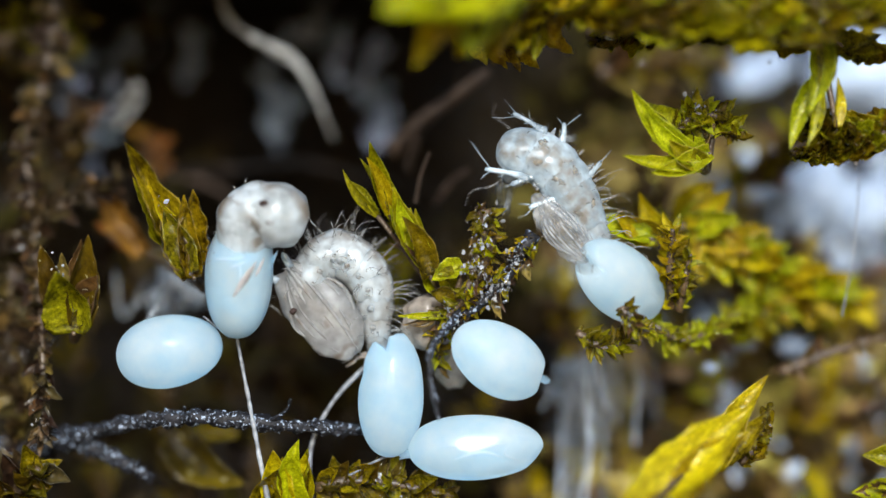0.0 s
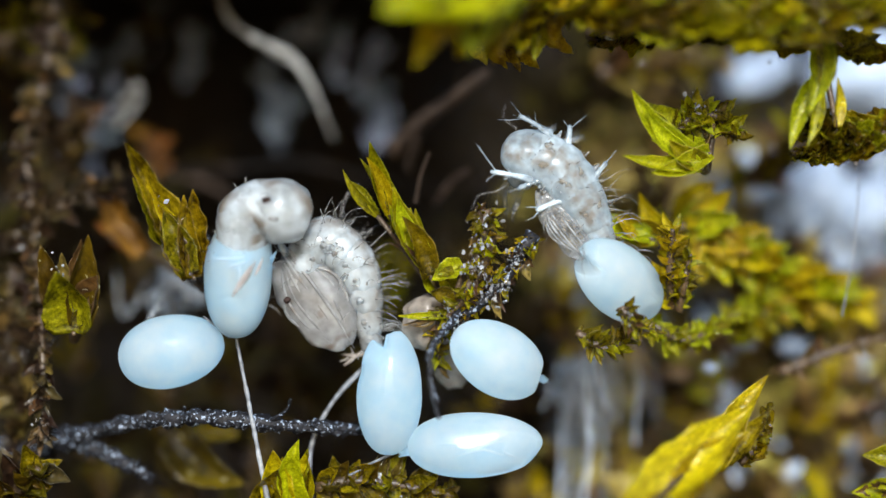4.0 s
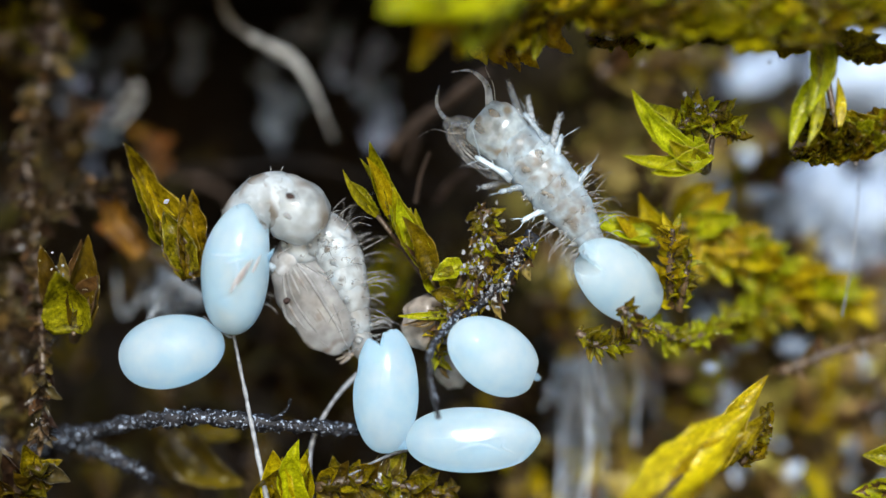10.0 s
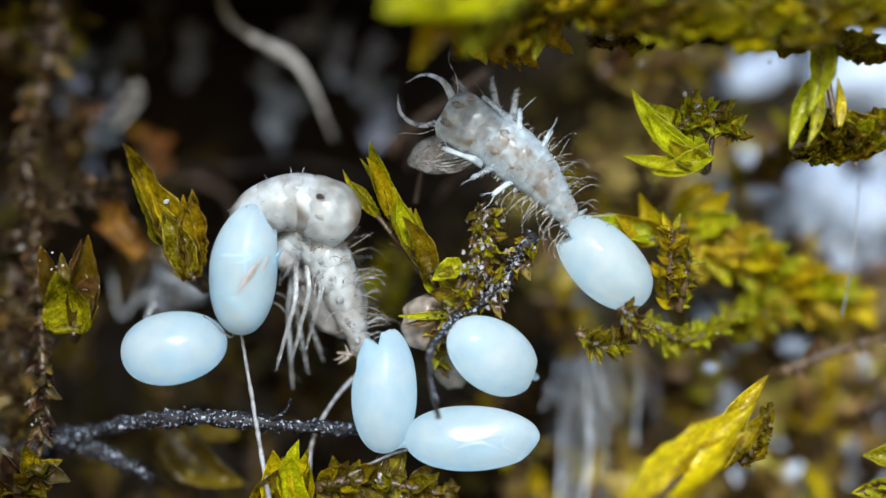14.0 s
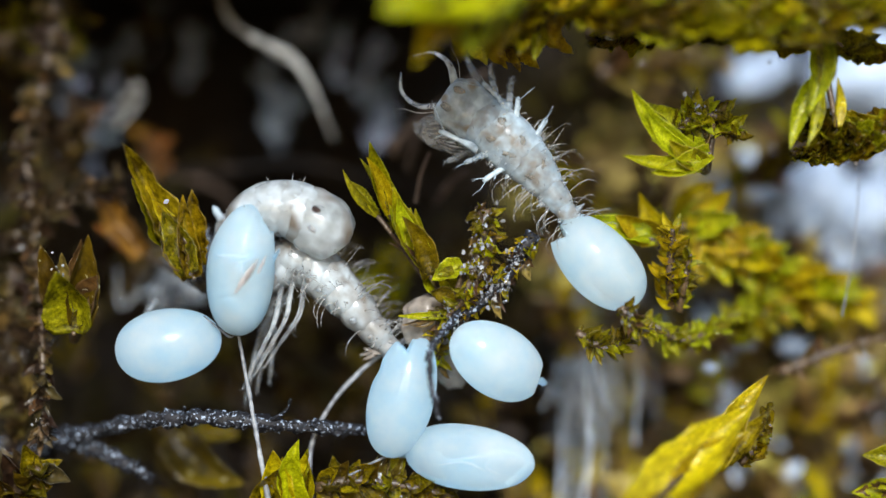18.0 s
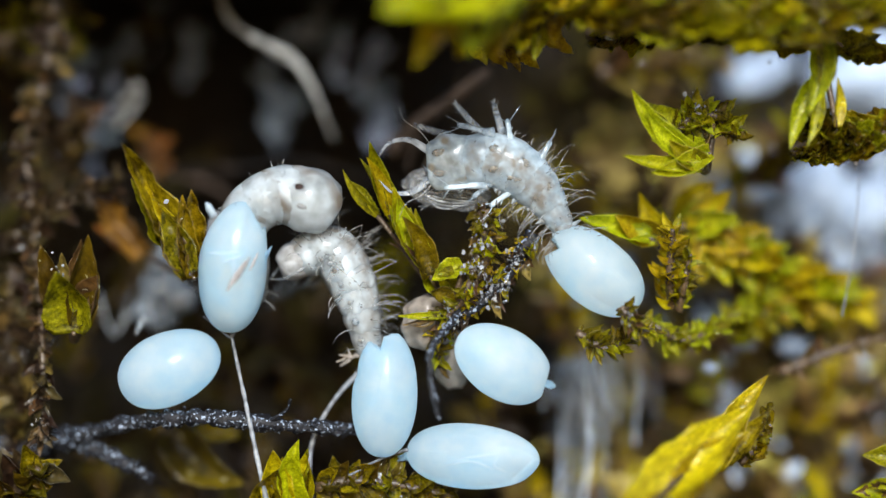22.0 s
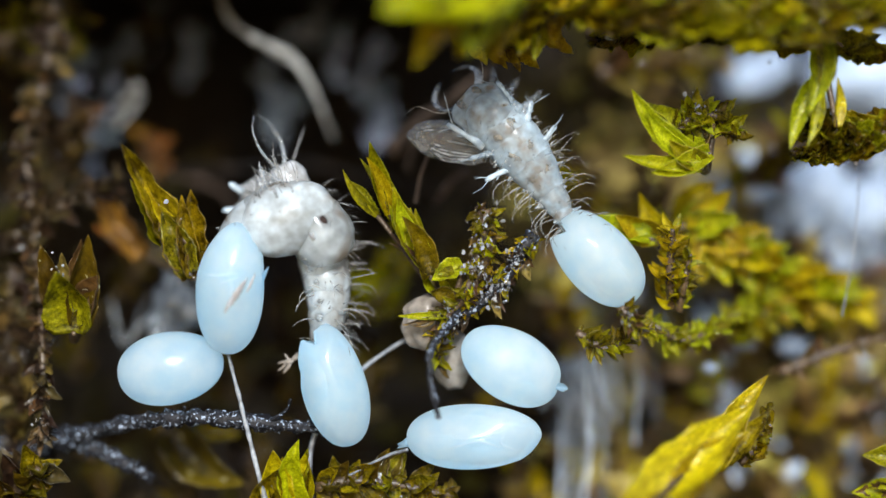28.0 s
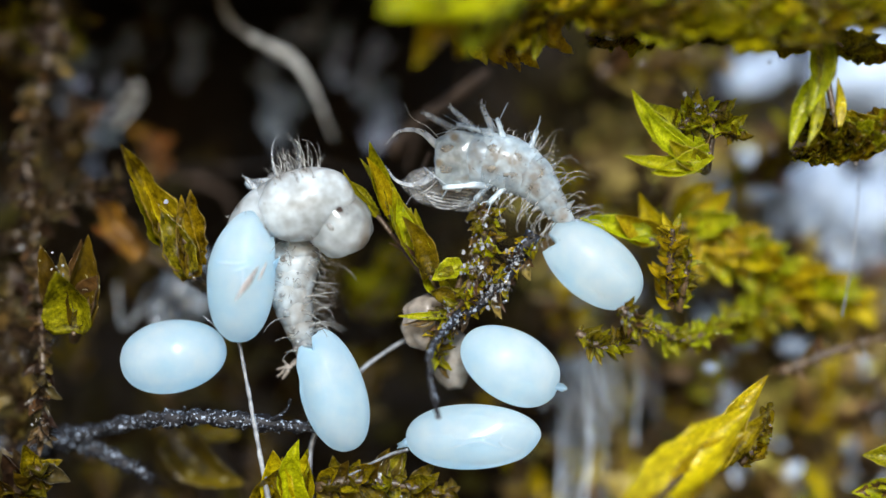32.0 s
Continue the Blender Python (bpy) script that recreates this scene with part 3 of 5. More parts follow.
tip_shoot("moss_shoot", "small olive moss tips on a brown stem", (800, 545, 10), (
    ((790, 560, -5), (703, 563, -15), 16, "slim", LIME), ((880, 520, -5), (888, 568, -15), 18, "slim", BROWN),
    ((820, 470, 5), (765, 500, 0), 40, "broad", LEAF), ((800, 540, 0), (757, 520, -5), 36, "broad", OLIVE), ((930, 470, -5), (936, 500, -10), 16, "slim", BROWN)), 18)
tip_shoot("moss_shoot", "bright yellow moss tips beside an egg", (1180, 440, 90), (
    ((1150, 420, 70), (1020, 395, 60), 44, "broad", LIME), ((1170, 420, 80), (1085, 375, 60), 52, "broad", GOLD),
    ((1190, 430, 110), (1130, 340, 110), 40, "slim", GOLD), ((1240, 430, 220), (1180, 395, 240), 60, "broad", GOLD), ((1215, 440, 220), (1300, 440, 260), 74, "broad", GOLD)), 19)
moss_stem("moss_shoot", "serrated golden moss frond", ((1190, 545, 60), (1185, 490, 40), (1188, 440, 25), (1190, 405, 10)), 10, 46, 44, (GOLD, OLIVE, GOLD), 20, "slim", wide=1.4)
moss_stem("moss_shoot", "serrated olive moss frond", ((1200, 550, 50), (1212, 500, 30), (1222, 450, 15)), 8, 28, 36, (OLIVE, LEAF), 21, "slim", wide=1.3)
moss_stem("moss_shoot", "curved lime moss frond", ((1140, 570, 70), (1200, 600, 80), (1260, 585, 110), (1320, 545, 160)), 9, 100, 30, (LIME, LEAF), 22, "broad")
moss_stem("moss_shoot", "dark moss tuft with dew under an egg", ((1100, 545, -30), (1110, 560, -35), (1135, 585, -20), (1160, 585, 0)), 9, 60, 26, (OLIVE, BROWN, LEAF), 23, "ragged")
moss_stem("moss_shoot", "olive moss tips reaching up from below", ((1020, 590, 20), (1070, 615, 10), (1110, 605, 5)), 7, 46, 36, (OLIVE, LEAF), 24, "slim", wide=1.2)
moss_stem("moss_shoot", "lime and yellow moss frond on the bank", ((1250, 430, 330), (1330, 480, 380), (1400, 530, 420), (1490, 560, 460)), 16, 60, 62, (GOLD, GOLD, LEAF), 25, "broad")
moss_stem("moss_shoot", "soft lime moss frond arching over the bank", ((1195, 398, 170), (1260, 425, 200), (1340, 460, 240), (1420, 505, 270), (1500, 535, 310)),
          12, 110, 74, (GOLD, LIME, GOLD), 251, "broad")
moss_stem("moss_shoot", "pale lime moss tips among added bright grit", ((1290, 600, 240), (1330, 560, 230), (1400, 545, 240)), 8, 40, 44, (LIME, LEAF, GOLD), 252, "broad")
moss_stem("moss_shoot", "brown moss runner with ragged scales", ((1380, 660, 200), (1480, 620, 220), (1600, 590, 240)), 12, 40, 34, (BROWN,), 26, "ragged")
tip_shoot("moss_shoot", "large bright yellow moss leaf with pointed tip", (1100, 940, -280), (
    ((1120, 930, -200), (1330, 740, -30), 100, "broad", GOLD), ((1262, 830, -40), (1358, 668, 0), 52, "slim", GOLD), ((1180, 900, -140), (1318, 770, -50), 60, "slim", GOLD),
    ((1235, 815, -70), (1212, 756, -55), 50, "broad", GOLD), ((1285, 820, -30), (1366, 738, 0), 40, "ragged", HONEY)), 27, 0)
moss_stem("moss_shoot", "dark ragged moss crust along a yellow leaf", ((1310, 822, 0), (1336, 792, -4), (1352, 762, 0), (1360, 726, 6)), 6, 60, 26, (HONEY, HONEY, GOLD, OLIVE), 271, "broad", spread=0.8, wide=1.4)
tip_shoot("moss_shoot", "yellow-green moss leaf with curled rim", (1600, 880, -40), (((1620, 860, -60), (1508, 872, -10), 46, "broad", LIME), ((1630, 830, -40), (1530, 815, 0), 50, "broad", LEAF)), 28)
tip_shoot("moss_shoot", "translucent yellow moss leaves in a tuft", (510, 920, 60), (
    ((500, 900, 40), (485, 790, 10), 60, "broad", GOLD), ((530, 900, 30), (525, 775, 0), 50, "slim", LEAF), ((470, 900, 30), (495, 820, -5), 60, "broad", HONEY), ((540, 890, 40), (545, 800, 10), 50, "broad", GOLD)), 29)
moss_stem("moss_shoot", "olive moss shoot lying under the eggs", ((560, 865, 40), (640, 850, 30), (720, 862, 30), (800, 880, 40)), 12, 70, 56, (OLIVE, HONEY, DULL), 30, "broad")
tip_shoot("moss_shoot", "olive moss leaves, shade put into their colour", (300, 740, 260), (
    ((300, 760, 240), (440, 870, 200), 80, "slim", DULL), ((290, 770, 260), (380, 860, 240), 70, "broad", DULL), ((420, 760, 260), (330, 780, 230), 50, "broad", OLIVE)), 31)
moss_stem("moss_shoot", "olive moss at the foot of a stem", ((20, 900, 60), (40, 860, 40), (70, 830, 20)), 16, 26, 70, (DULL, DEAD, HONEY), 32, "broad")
moss_stem("moss_shoot", "soft olive moss shoot on dark soil", ((640, 560, 420), (690, 500, 420), (720, 430, 430)), 12, 36, 60, (OLIVE, LEAF), 33, "broad")
moss_stem("moss_shoot", "dim olive and brown moss high behind the shoots", ((1060, 130, 380), (1150, 110, 400), (1280, 100, 420)), 14, 50, 64, (OLIVE, BROWN), 34, "broad")
moss_stem("moss_shoot", "dim olive moss behind pale stones", ((1290, 330, 420), (1380, 290, 380), (1420, 200, 360)), 12, 40, 66, (OLIVE, BROWN), 35, "broad")


BANK = random.Random(404)
for k, (u, v, y) in enumerate(((1050, 360, 320), (1150, 350, 300), (1260, 430, 260), (1330, 400, 420), (1420, 520, 350), (1500, 560, 420), (1330, 560, 300), (1230, 640, 300), (1190, 720, 380),
                               (1440, 700, 320), (1520, 650, 380), (1480, 830, 300), (1000, 560, 300), (1010, 330, 420), (880, 700, 320), (930, 860, 260), (1380, 860, 330), (1100, 860, 300))):
    lean_ = BANK.uniform(-60, 60)
    y += 120
    moss_stem("moss_shoot", ("yellow moss shoot growing on the bank", "brown-green moss shoot growing on the bank")[k % 3 == 2],
              ((u - lean_, v + 70, y + 20), (u, v + 10, y), (u + lean_ * 0.6, v - 50, y - 10)), 10, 14, 62, ((GOLD, GOLD, BROWN), (BROWN, LEAF, BROWN), (BROWN, DEAD, GOLD))[k % 3], 500 + k, "broad")


# Shaded leaf colours carry the dimness of the hollow here.
HOLLOW = random.Random(91)
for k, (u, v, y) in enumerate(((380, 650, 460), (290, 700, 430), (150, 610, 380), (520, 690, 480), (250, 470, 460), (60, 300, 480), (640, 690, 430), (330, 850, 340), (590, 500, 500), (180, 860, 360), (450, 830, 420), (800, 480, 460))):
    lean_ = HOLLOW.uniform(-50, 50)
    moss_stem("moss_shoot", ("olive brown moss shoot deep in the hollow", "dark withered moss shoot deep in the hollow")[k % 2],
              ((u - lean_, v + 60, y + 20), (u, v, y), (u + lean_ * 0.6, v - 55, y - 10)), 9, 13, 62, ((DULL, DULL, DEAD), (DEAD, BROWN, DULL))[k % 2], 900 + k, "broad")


# ---- twigs, roots and threads ----
def twig(name, label, branches, mat, seed, rough=0.2, category="twig"):
    rng = random.Random(seed)
    ob = thing(name, spot(*branches[0][0][0]), label, category)
    home = ob.matrix_basis.translation
    for pts, r0, r1 in branches:
        run = along([spot(*p) - home for p in pts], 10 * len(pts))
        n = len(run)
        radii = [U * (r0 + (r1 - r0) * i / (n - 1)) * (1 + rng.uniform(-rough, rough)) for i in range(n)]
        branch = part("branch", mesh_of("branch", *tube(run, radii, 10, rough, rng)), mat, ob)
        if mat is CRUST and r0 > 8:
            bits = []
            for k in range(len(pts) * 70):
                i = rng.randrange(n)
                d = Vector((rng.uniform(-1, 1), rng.uniform(-1, 0.3), rng.uniform(-1, 1))).normalized()
                c = run[i] + d * radii[i] * rng.uniform(0.75, 1.15)
                r = U * rng.choice((1.2, 1.8, 2.6, 3.6, 6.0))
                v, f = blob(r * rng.uniform(0.7, 1.6), r, r * rng.uniform(0.5, 1), 4, 6, 0.9, k)
                turn = Matrix.Rotation(rng.uniform(0, 3), 3, d)
                bits.append(([turn @ q + c for q in v], f))
            tagged(part("crust", mesh_of("crust", *join(bits), smooth=False), CRUST, branch), kind="stuff")
    return ob


twig("twig", "black crusty twig with bluish sparkle flecks in its colour", ((((-60, 830, 220), (60, 800, 180), (160, 765, 110), (280, 742, 50), (400, 742, 20), (520, 755, 25), (640, 760, 60)), 19, 10),
     (((110, 775, 150), (180, 800, 120), (265, 845, 100)), 17, 9), (((-30, 790, 230), (60, 790, 190), (120, 770, 140)), 18, 14),
     (((470, 750, 15), (505, 728, 0), (515, 706, -8)), 4, 2)), CRUST, 1, 0.32)
twig("root", "pale curved dead root fibre hanging in the hollow", ((((383, -40, 400), (400, 25, 390), (450, 68, 380), (510, 98, 420)), 4, 10), (((505, 95, 420), (530, 118, 420), (555, 160, 420), (592, 250, 430)), 10, 2)), ROOT, 2, 0.15, "root")
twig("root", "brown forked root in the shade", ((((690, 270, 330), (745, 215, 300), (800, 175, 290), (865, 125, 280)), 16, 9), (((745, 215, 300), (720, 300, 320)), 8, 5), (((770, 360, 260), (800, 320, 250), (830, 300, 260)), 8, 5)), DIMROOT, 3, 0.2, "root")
twig("root", "brown root running across the hollow, shade put into its colour", ((((150, 350, 560), (300, 310, 540), (420, 300, 530), (540, 290, 540), (700, 330, 560), (850, 330, 580)), 11, 6), (((330, 310, 540), (400, 345, 530), (420, 400, 540)), 10, 5)), DARKROOT, 4, 0.25, "root")
twig("root", "thin grey root fibre", ((((735, 360, 120), (745, 310, 110), (760, 270, 115)), 4, 3),), DIMROOT, 5, 0.2, "root")
# Leaf clumps added to make the dim bluish blurred patches and glints.
for k, (u, v, y) in enumerate(((130, 165, 500), (115, 110, 560), (175, 255, 480), (265, 55, 640), (335, 95, 660), (205, 120, 600), (485, 120, 640), (500, 210, 640), (600, 90, 600), (650, 130, 640), (670, 210, 660), (560, 30, 640), (130, 260, 520))):
    moss_stem("glint_clump", "bluish grey leaf clump added for dim blurred glints in the hollow", ((u - 10, v + 60, y), (u, v, y), (u + 14, v - 50, y)), 8, 9, 52, (DEEPLEAF,), 700 + k, "broad", stem_mat=DEEPROOT, group="dead moss shoots")
twig("root", "pale root stub beside brown moss", ((((185, 222, 480), (215, 185, 470), (247, 150, 465)), 5, 8), (((200, 215, 500), (222, 190, 490), (236, 158, 495)), 4, 7), (((206, 226, 480), (230, 200, 480), (250, 170, 490)), 3, 5)), ROOT, 7, 0.4, "root")
moss_stem("moss_shoot", "orange brown dead moss leaf clump in shade", ((262, 330, 520), (265, 280, 510), (262, 240, 510)), 8, 16, 52, (ORANGE, ORANGE, BROWN), 61, "broad")
moss_stem("moss_shoot", "greyish brown dead moss clump in shade", ((100, 340, 330), (125, 260, 320), (150, 190, 330)), 9, 50, 60, (BROWN, DEAD, DEAD), 62, "broad")
moss_stem("moss_shoot", "olive moss clump, shade put into its leaf colours", ((10, 120, 460), (60, 70, 450), (130, 50, 460)), 9, 36, 70, (DULL, DEAD, DULL), 63, "broad")
twig("strand", "thin black-brown rough strand hanging before the split egg", ((((812, 552, -10), (788, 585, -50), (764, 615, -82), (761, 660, -92), (766, 700, -92), (777, 742, -84)), 7, 4), (((764, 615, -82), (752, 640, -80)), 4, 2), (((764, 690, -92), (776, 715, -88)), 4, 2.5)), CRUST, 9, 0.3)
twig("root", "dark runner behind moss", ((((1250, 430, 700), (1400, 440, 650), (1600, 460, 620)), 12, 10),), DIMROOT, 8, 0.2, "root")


def fibres():
    """Soft bluish fibres in a bunch below the eggs."""
    rng = random.Random(31)
    ob = thing("root_fibres", spot(1030, 890, 420), "bunch of whitish root fibres below the eggs", "fibres")
    home = ob.matrix_basis.translation
    for i in range(38):
        u = rng.gauss(1050, 34)
        y = rng.uniform(230, 500)
        top = rng.uniform(588, 650)
        low = rng.choice((725, 750, 790, 930))
        drift = rng.uniform(-30, 30)
        pts = [spot(u + drift * (1 - k / 3) ** 2 + rng.uniform(-3, 3), low + (top - low) * k / 3, y) for k in range(4)]
        run = along([p - home for p in pts], 9)
        part("fibre", mesh_of("fibre", *tube(run, [(0.9 + (i * 7 % 5) * 0.5) * U * (1.2 - 0.08 * k) for k in range(9)], 6)), FIBRE, ob)


fibres()


def grains():
    """Pale mineral crumbs lying on the moss and the twig; some stand in for sparkles."""
    rng = random.Random(77)
    pieces = []
    # Clusters on the far-left stem are added for its sparkle points.
    spots = ((1235, 190, 0, 26, 22), (1115, 560, -50, 18, 14), (835, 470, -30, 24, 40), (875, 510, -24, 34, 60), (915, 455, -16, 24, 30), (845, 430, -24, 30, 30), (858, 390, -22, 26, 26), (800, 560, -24, 26, 26), (1510, 262, -20, 36, 12),
             (280, 350, -8, 22, 10), (110, 480, -8, 24, 6), (24, 270, 190, 50, 8), (110, 275, 230, 40, 4), (50, 420, 150, 40, 6), (76, 620, 60, 34, 10), (74, 730, 30, 34, 9), (1350, 760, -6, 18, 10), (660, 855, 5, 60, 12), (1280, 60, -90, 150, 14), (915, 50, -10, 36, 12))
    for u, v, y, wide, n in spots:
        for i in range(n):
            r = rng.choice((0.8, 1.0, 1.3, 1.8, 2.4, 4.0)) * U
            c = spot(u + rng.gauss(0, wide * 0.5), v + rng.gauss(0, min(wide, 40) * 0.5), y + rng.uniform(-12, 12))
            vs, fs = blob(r * rng.uniform(0.8, 1.5), r, r * rng.uniform(0.2, 0.45), 4, 6, 0.9, i)
            turn = Euler((rng.uniform(0, 3), rng.uniform(0, 3), rng.uniform(0, 3))).to_matrix()
            pieces.append(([turn @ q + c for q in vs], fs))
    ob = part("mineral_grains", mesh_of("mineral_grains", *join(pieces), smooth=False), GRAIN)
    tagged(ob, "glistening pale mineral crumbs and added sparkle points strewn on moss", "grains", kind="stuff")


grains()


# ---- eggs ----
def shell_mesh(length, width, torn=0.0, notch=0.0, where=0.0, seed=0, bulge=0.06, facets=(), bend=0.0, groove=None, dent=0.0):
    """An egg shell of real thickness, long axis z, its hatching end up; torn is how much of that end is gone."""
    a, b = length * 0.5 * U, width * 0.5 * U
    rings, sides = 34, 48
    verts, faces = [], []
    rng = random.Random(seed)
    jag = [rng.uniform(-1, 1) for k in range(sides)]
    def at(phi, th, k):
        s = math.sin(phi)
        wob = 1 + 0.012 * noise.noise(Vector((math.cos(th) * 1.6, math.sin(th) * 1.6, s * 2 + seed)))
        r = b * math.cos(phi) ** 0.92 * (1 - bulge * s) * wob * k
        return Vector((r * math.cos(th), r * math.sin(th), a * s * (1 if k == 1 else 0.97)))
    for k in range(sides):
        th = 2 * math.pi * k / sides
        top = math.pi / 2
        if torn:
            d = math.atan2(math.sin(th - where), math.cos(th - where))
            top = math.asin(1 - torn) - notch * math.exp(-(d / (0.34 if notch < 0.7 else 0.9)) ** 2) + 0.025 * jag[k]
        top -= 0.02
        low = -math.pi / 2 + 0.02
        for i in range(rings + 1):
            verts.append(at(low + (top - low) * i / rings, th, 1))
        if torn:
            rim = verts[-1]
            floor_ = a * (1 - torn) - (0.10 if notch > 0.7 else 0.36) * a
            for f, dip in ((0.93, 0.0), (0.86, 0.4), (0.6, 0.9), (0.3, 1.0), (0.02, 1.0)):
                verts.append(Vector((rim.x * f, rim.y * f, rim.z + (min(floor_, rim.z) - rim.z) * dip - 0.01 * a * (1 - f))))
    for nx, ny, nz, d in facets:
        flat_way = Vector((nx, ny, nz)).normalized()
        for q in verts:
            over = Vector((q.x / b, q.y / b, q.z / a)).dot(flat_way) - d
            if over > 0:
                q -= Vector((flat_way.x * b, flat_way.y * b, flat_way.z * a)) * over * 0.85
    for q in verts:
        q.x *= 1 - dent * math.exp(-((q.z / a - 0.30) / 0.13) ** 2) * (q.x < 0)
    if groove:
        mid_, half_, deep = groove
        for q in verts:
            x = q.x / b - mid_
            cap = (0.85 - deep * max(0.0, 1 + x / (3 * half_)) if x < 0 else 0.95 - 0.35 * deep * math.exp(-(x / half_) ** 2)) + 0.02 * noise.noise(Vector((x * 9, q.y / b * 3, seed)))
            q.z = min(q.z, cap * a)
    for q in verts:
        q.x += bend * U * max(0.0, q.z / a) ** 2
    n = rings + 1 + (5 if torn else 0)
    for k in range(sides):
        q = (k + 1) % sides
        for i in range(n - 1):
            faces.append((k * n + i, q * n + i, q * n + i + 1, k * n + i + 1))
    faces.append(tuple(k * n for k in range(sides - 1, -1, -1)))
    faces.append(tuple(k * n + n - 1 for k in range(sides)))
    return verts, faces


def egg(label, length, width, torn=0.0, notch=0.0, where=0.0, seed=0, nub=True, folds=(), facets=(), bend=0.0, groove=None, dent=0.0):
    """An egg with the nub where its stalk held it and the folds and highlight lines of its skin."""
    ob = part("egg", mesh_of("egg", *shell_mesh(length, width, torn, notch, where, seed, 0.06, facets, bend, groove, dent)), SHELL)
    if facets:
        ob.data.set_sharp_from_angle(angle=radians(13))
    tagged(ob, label, "egg", "eggs")
    if nub:
        vs, fs = blob(13 * U, 9 * U, 7 * U, 8, 10, 0.8, seed)
        part("nub", mesh_of("nub", vs, fs), SHELL, ob, "", Matrix.Translation((width * 0.08 * U, -4 * U, -length * 0.5 * U)) @ pose(0, 0, 0, 0, 70, 0))
    a, b = length * 0.5 * U, width * 0.5 * U
    for pts in folds:
        line = []
        for th, z in pts:
            s = math.sqrt(max(0.0, 1 - z * z)) ** 0.92 * (1 - 0.06 * z)
            line.append(Vector((b * s * math.cos(radians(th)), b * s * math.sin(radians(th)), a * z)))
        run = along(line, 10)
        part("fold", mesh_of("fold", *tube(run, [U * (0.3 + 2.0 * math.sin(math.pi * k / 9)) for k in range(10)], 6)), RIDGE, ob, "raised skin fold with its highlight in the colour")
    return ob


EGG_LOW = egg("whole bluish white egg, smooth, beside a hatching one", 190, 130, seed=1, nub=False)
EGG_ARCH = egg("standing bluish white egg with a larva climbing out", 238, 120, 0.03, 0.75, radians(-15), 2, False, bend=20, folds=
               (((-160, 0.20), (-120, 0.17), (-80, 0.19), (-40, 0.26)), ((-84, -0.35), (-82, -0.05), (-86, 0.17)), ((-105, 0.05), (-85, 0.10), (-62, 0.20))))
for k, (th, z0, z1) in enumerate(((-96, -0.44, 0.10), (-86, -0.34, 0.16), (-58, -0.10, 0.24))):
    run = [Vector((59.5 * math.sqrt(1 - z * z) * math.cos(radians(th + 62 * (z - z0))), 59.5 * math.sqrt(1 - z * z) * math.sin(radians(th + 62 * (z - z0))), 119 * z)) * U for z in (z0 + (z1 - z0) * i / 9 for i in range(10))]
    part("streak", mesh_of("streak", *tube(run, [U * (0.5 + (6.5 - 1.8 * k) * math.sin(math.pi * i / 9)) for i in range(10)], 6, flat=0.5)), ROSY, EGG_ARCH, "rosy brown streak under the skin")
part("lip", mesh_of("lip", *tube(along([Vector((44, -8, 2)) * U, Vector((56, -12, 18)) * U, Vector((68, -14, 38)) * U], 7), [U * w for w in (10, 10, 9, 7, 5, 3, 0.5)], 8, 0.05, random.Random(4), 0.5)), SHELL, EGG_ARCH, "pointed corner of the torn rim")
EGG_SPLIT = egg("split bluish white egg with a notched upper rim", 226, 116, seed=3, nub=False, facets=((-0.55, -0.8, 0.2, 0.90), (0.5, -0.8, 0.3, 0.92)), groove=(-0.12, 0.18, 0.18), dent=0.07)
scrap = []
for k, (x0, z0, x1, z1, r) in enumerate(((-44, 64, -66, 56, 7), (-62, 58, -88, 62, 4), (-66, 56, -84, 42, 5), (-74, 58, -92, 50, 3), (-60, 58, -72, 76, 2.6))):
    mid_ = Vector(((x0 + x1) / 2, 44, (z0 + z1) / 2 + 4 - 2 * k))
    scrap.append(tube(along([Vector((x0, 40, z0)) * U, mid_ * U, Vector((x1, 46, z1)) * U], 7), [U * r * w for w in (0.9, 1, 1, 0.9, 0.7, 0.5, 0.2)], 7, 0.3, random.Random(k), 0.5))
part("skin_scrap", mesh_of("skin_scrap", *join(scrap)), HUSK, EGG_SPLIT, "ragged greyish scrap of shed skin")
EGG_FAT = egg("whole glossy white egg with a nub at its end", 190, 126, seed=4, facets=((0.2, -0.3, -0.95, 0.93), (-0.5, -0.8, -0.3, 0.96)))
EGG_FLAT = egg("lying white egg with crumpled facets on its skin", 240, 116, seed=5, folds=(((-104, 0.5), (-94, 0.15), (-84, -0.2)), ((-62, 0.62), (-80, 0.42), (-98, 0.48)), ((-72, -0.34), (-86, 0.08), (-72, 0.42))), facets=((0.1, -0.75, 0.65, 0.86), (-0.3, -0.9, 0.1, 0.9), (0.5, -0.7, 0.3, 0.9), (0.35, -0.2, 0.92, 0.9), (0.3, -0.9, -0.35, 0.93)))
EGG_TIPPED = egg("tilted white egg with a larva leaving its torn end", 206, 124, seed=6, nub=False, facets=((0.7, -0.6, -0.3, 0.93), (-0.2, -0.9, -0.4, 0.93)), groove=(-0.10, 0.24, 0.18))


def husk():
    """A dried, dented shell among the moss stems."""
    vs, fs = blob(46 * U, 30 * U, 50 * U, 18, 24, 0.22, 9)
    ob = part("empty_shell", mesh_of("empty_shell", vs, fs), HUSK, m=Matrix.Translation(spot(757, 572, 45)))
    tagged(ob, "dried dented beige egg shell among moss stems", "egg shell")
    vs, fs = blob(36 * U, 28 * U, 52 * U, 14, 18, 0.3, 4)
    other = part("empty_shell", mesh_of("empty_shell", vs, fs), HUSK, m=Matrix.Translation(spot(800, 640, 90)))
    tagged(other, "crumpled beige egg shell behind a whole egg", "egg shell")


husk()


